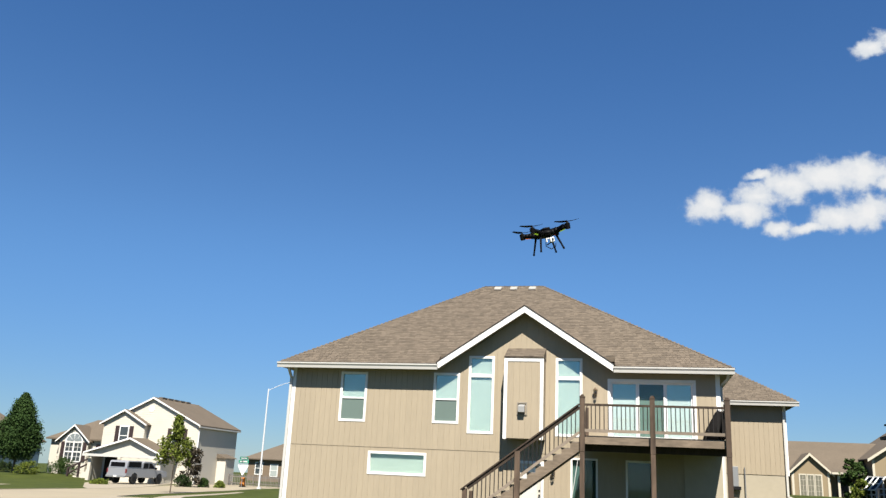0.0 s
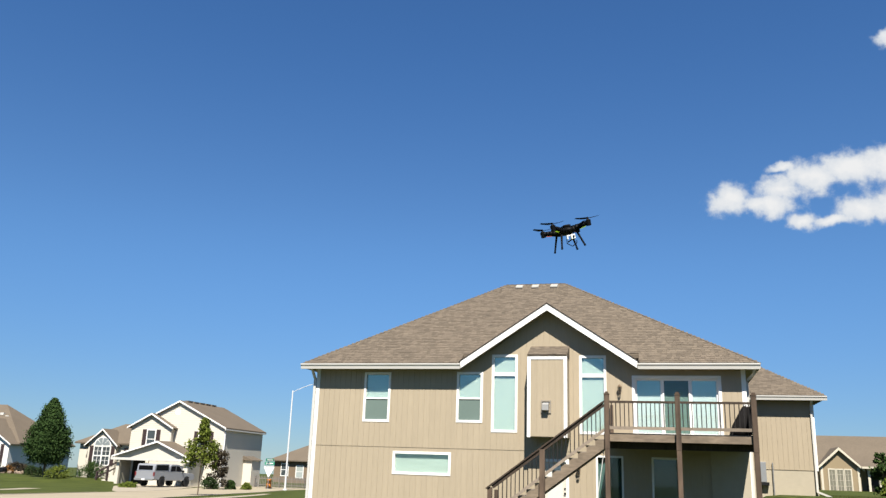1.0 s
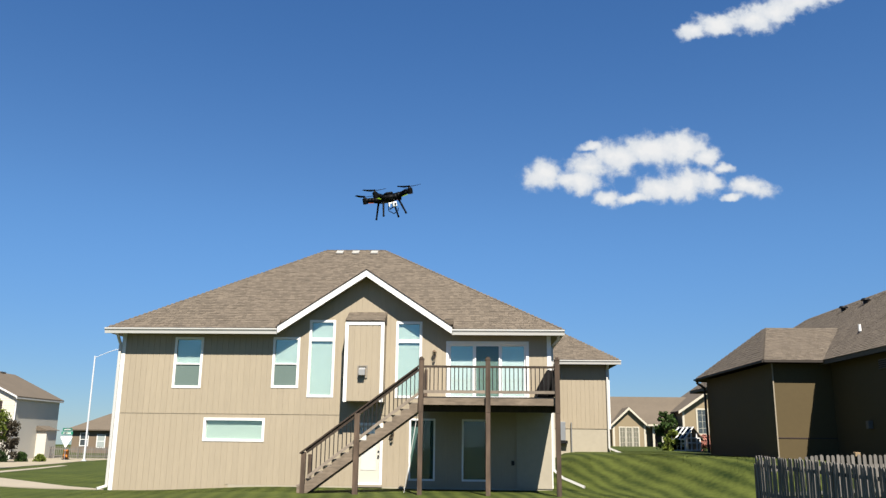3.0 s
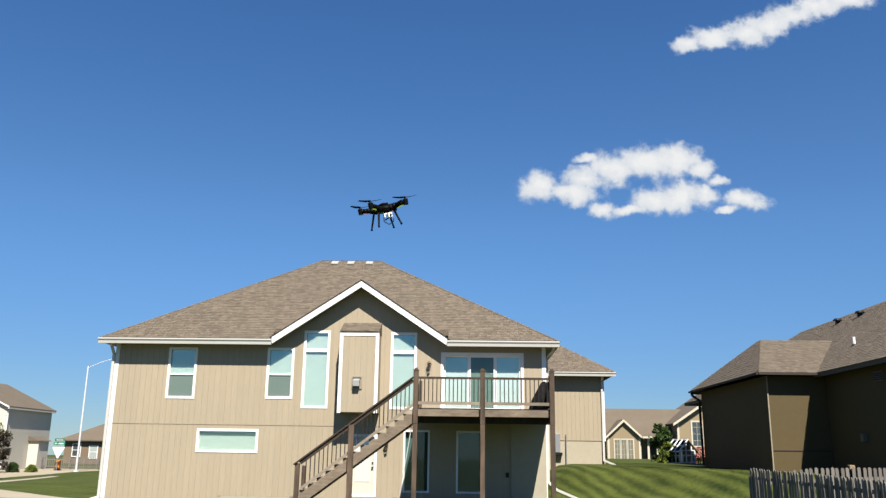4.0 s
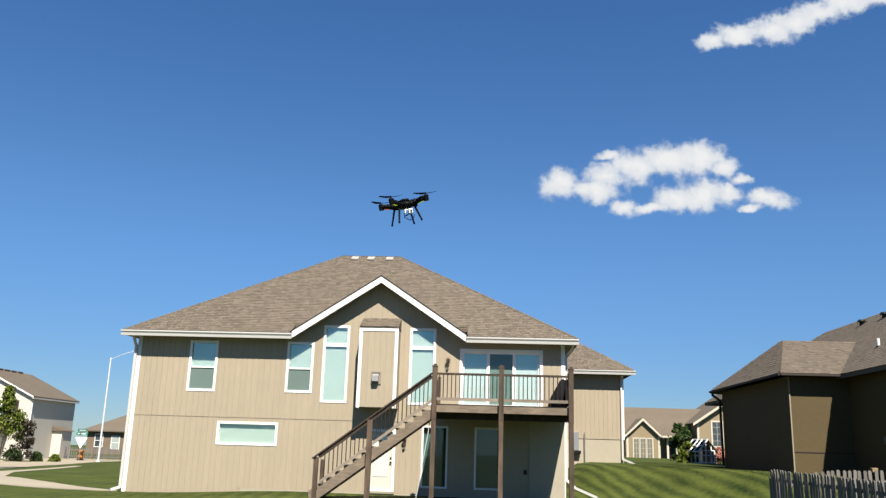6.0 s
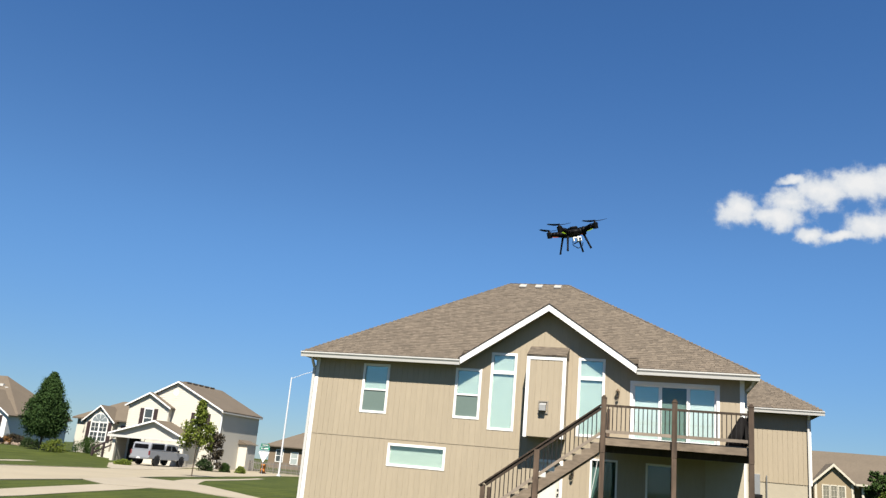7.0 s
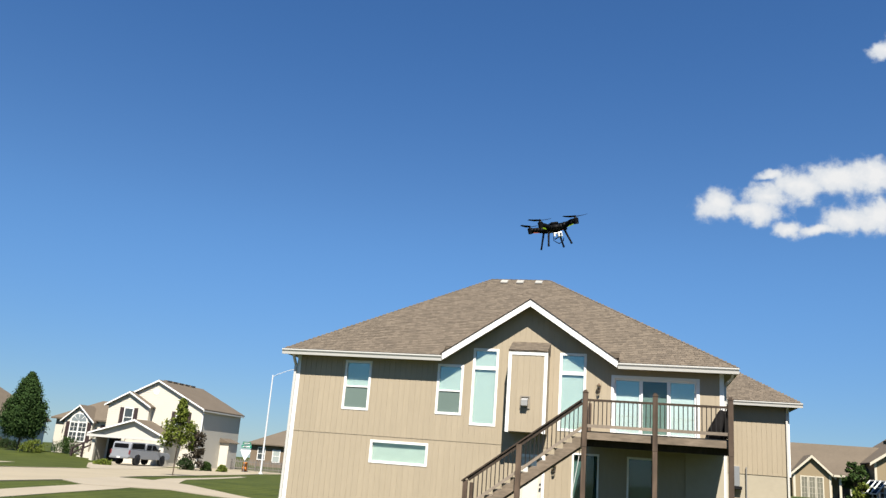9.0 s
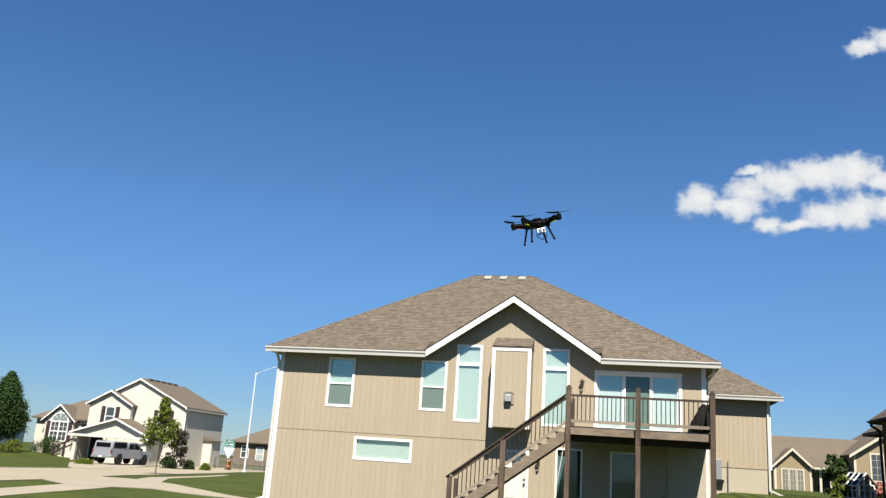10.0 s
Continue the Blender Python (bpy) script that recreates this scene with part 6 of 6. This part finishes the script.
TINTED = material("tinted_car_glass", (0.005, 0.005, 0.006), 0.25, grain=0.1, spec=0.06)
truck = thing("pickup_truck", (-42.30, 61.3, ground_z(-42.55, 64.0) + 0.055), "silver pickup truck with a white-edged bed canopy parked on the drive", "pickup truck", turn=-3.0)
bm = bmesh.new()
prism(bm, [(0.0, 0.62), (0.0, 1.22), (2.02, 1.20), (3.75, 1.18), (5.45, 1.08), (5.62, 0.95), (5.62, 0.58), (5.20, 0.50), (4.95, 0.50), (4.85, 0.82), (4.55, 0.92), (4.25, 0.82), (4.12, 0.50), (1.55, 0.50), (1.42, 0.82), (1.12, 0.92), (0.82, 0.82), (0.70, 0.55)], -0.95, 0.95, "x")
body = part("body", bm, PAINT, truck, bevel=0.025, world=False)
bm = bmesh.new()
prism(bm, [(2.08, 1.20), (2.16, 1.72), (2.45, 1.84), (3.35, 1.84), (3.60, 1.76), (4.22, 1.19)], -0.86, 0.86, "x")
cab = part("cab", bm, PAINT, truck, bevel=0.04, world=False)
bm = bmesh.new()
prism(bm, [(0.03, 1.225), (0.13, 1.74), (0.25, 1.84), (1.95, 1.86), (2.04, 1.76), (2.06, 1.21)], -0.88, 0.88, "x")
canopy = part("canopy", bm, PAINT, truck, bevel=0.04, world=False)
for s in (-1, 1):
    a, b = sorted((s * 0.862, s * 0.872))
    bm = bmesh.new()
    prism(bm, [(2.26, 1.26), (2.34, 1.68), (2.95, 1.70), (2.95, 1.26)], a, b, "x")
    part("side_window", bm, TINTED, cab, world=False)
    bm = bmesh.new()
    prism(bm, [(3.03, 1.26), (3.03, 1.70), (3.42, 1.68), (3.92, 1.26)], a, b, "x")
    part("side_window", bm, TINTED, cab, world=False)
    a, b = sorted((s * 0.882, s * 0.892))
    bm = bmesh.new()
    prism(bm, [(0.26, 1.32), (0.32, 1.75), (1.90, 1.77), (1.94, 1.32)], a, b, "x")
    part("side_window", bm, TINTED, canopy, world=False)
    bm = bmesh.new()
    a, b = sorted((s * 0.84, s * 0.955))
    box(bm, a, b, -0.02, 0.05, 0.86, 1.18)
    part("tail_light", bm, TAIL_RED, body, "red tail light", world=False)
    bm = bmesh.new()
    box(bm, *sorted((s * 0.96, s * 1.16)), 3.72, 3.82, 1.18, 1.36)
    part("wing_mirror", bm, BLACK, cab, bevel=0.02, world=False)
bm = bmesh.new()
prism(bm, [(-0.7, 1.34), (0.7, 1.34), (0.66, 1.70), (-0.66, 1.70)], 0.035, 0.075)
part("rear_window", bm, TINTED, canopy, world=False)
bm = bmesh.new()
box(bm, -0.92, 0.92, -0.14, -0.004, 0.50, 0.68)
part("bumper", bm, GREY_METAL, body, "chrome rear bumper", 0.02, world=False)
bm = bmesh.new()
box(bm, -0.16, 0.16, -0.155, -0.142, 0.53, 0.65)
part("plate_bar", bm, WHITE, body, world=False)
for s in (-1, 1):
    for y_ in (1.12, 4.55):
        bm = bmesh.new()
        rod(bm, (s * 0.72, y_, 0.39), (s * 0.96, y_, 0.39), 0.39, 0.39, 24)
        wheel = part("wheel", bm, RUBBER, truck, world=False)
        bm = bmesh.new()
        rod(bm, (s * 0.961, y_, 0.39), (s * 0.975, y_, 0.39), 0.22, 0.18, 16)
        part("rim", bm, BLACK, wheel, world=False)


# ---- grass blades standing out of the lawn that shows beside and before the house ----
def grass(areas, seed):
    rng = np.random.default_rng(seed)
    verts, faces = [], []
    for x0, x1, y0, y1, count in areas:
        px, py = rng.uniform(x0, x1, count), rng.uniform(y0, y1, count)
        turn, high, lean = rng.uniform(0, 6.283, count), rng.uniform(0.008, 0.02, count), rng.normal(0, 0.03, (count, 2))
        for i in range(count):
            x, y = float(px[i]), float(py[i])
            z, c, s, k = ground_z(x, y), math.cos(turn[i]) * 0.007, math.sin(turn[i]) * 0.007, len(verts)
            verts += [(x - c, y - s, z - 0.01), (x + c, y + s, z - 0.01), (x + lean[i, 0], y + lean[i, 1], z + high[i])]
            faces.append((k, k + 1, k + 2))
    mesh = bpy.data.meshes.new("grass_blades")
    mesh.from_pydata(verts, [], faces)
    mesh.materials.append(LAWN)
    mesh.normals_split_custom_set_from_vertices([(0, 0, 1)] * len(verts))
    return tagged(new("grass", mesh), "short mown grass blades of the lawn", "grass", kind="stuff")


grass(((2.7, 7.0, 24.0, 34.2, 14000), (5.95, 9.9, 24.0, 46.0, 14000), (9.9, 11.9, 22.0, 28.6, 3000), (-12.9, 2.4, 25.6, 28.2, 14000)), 77)
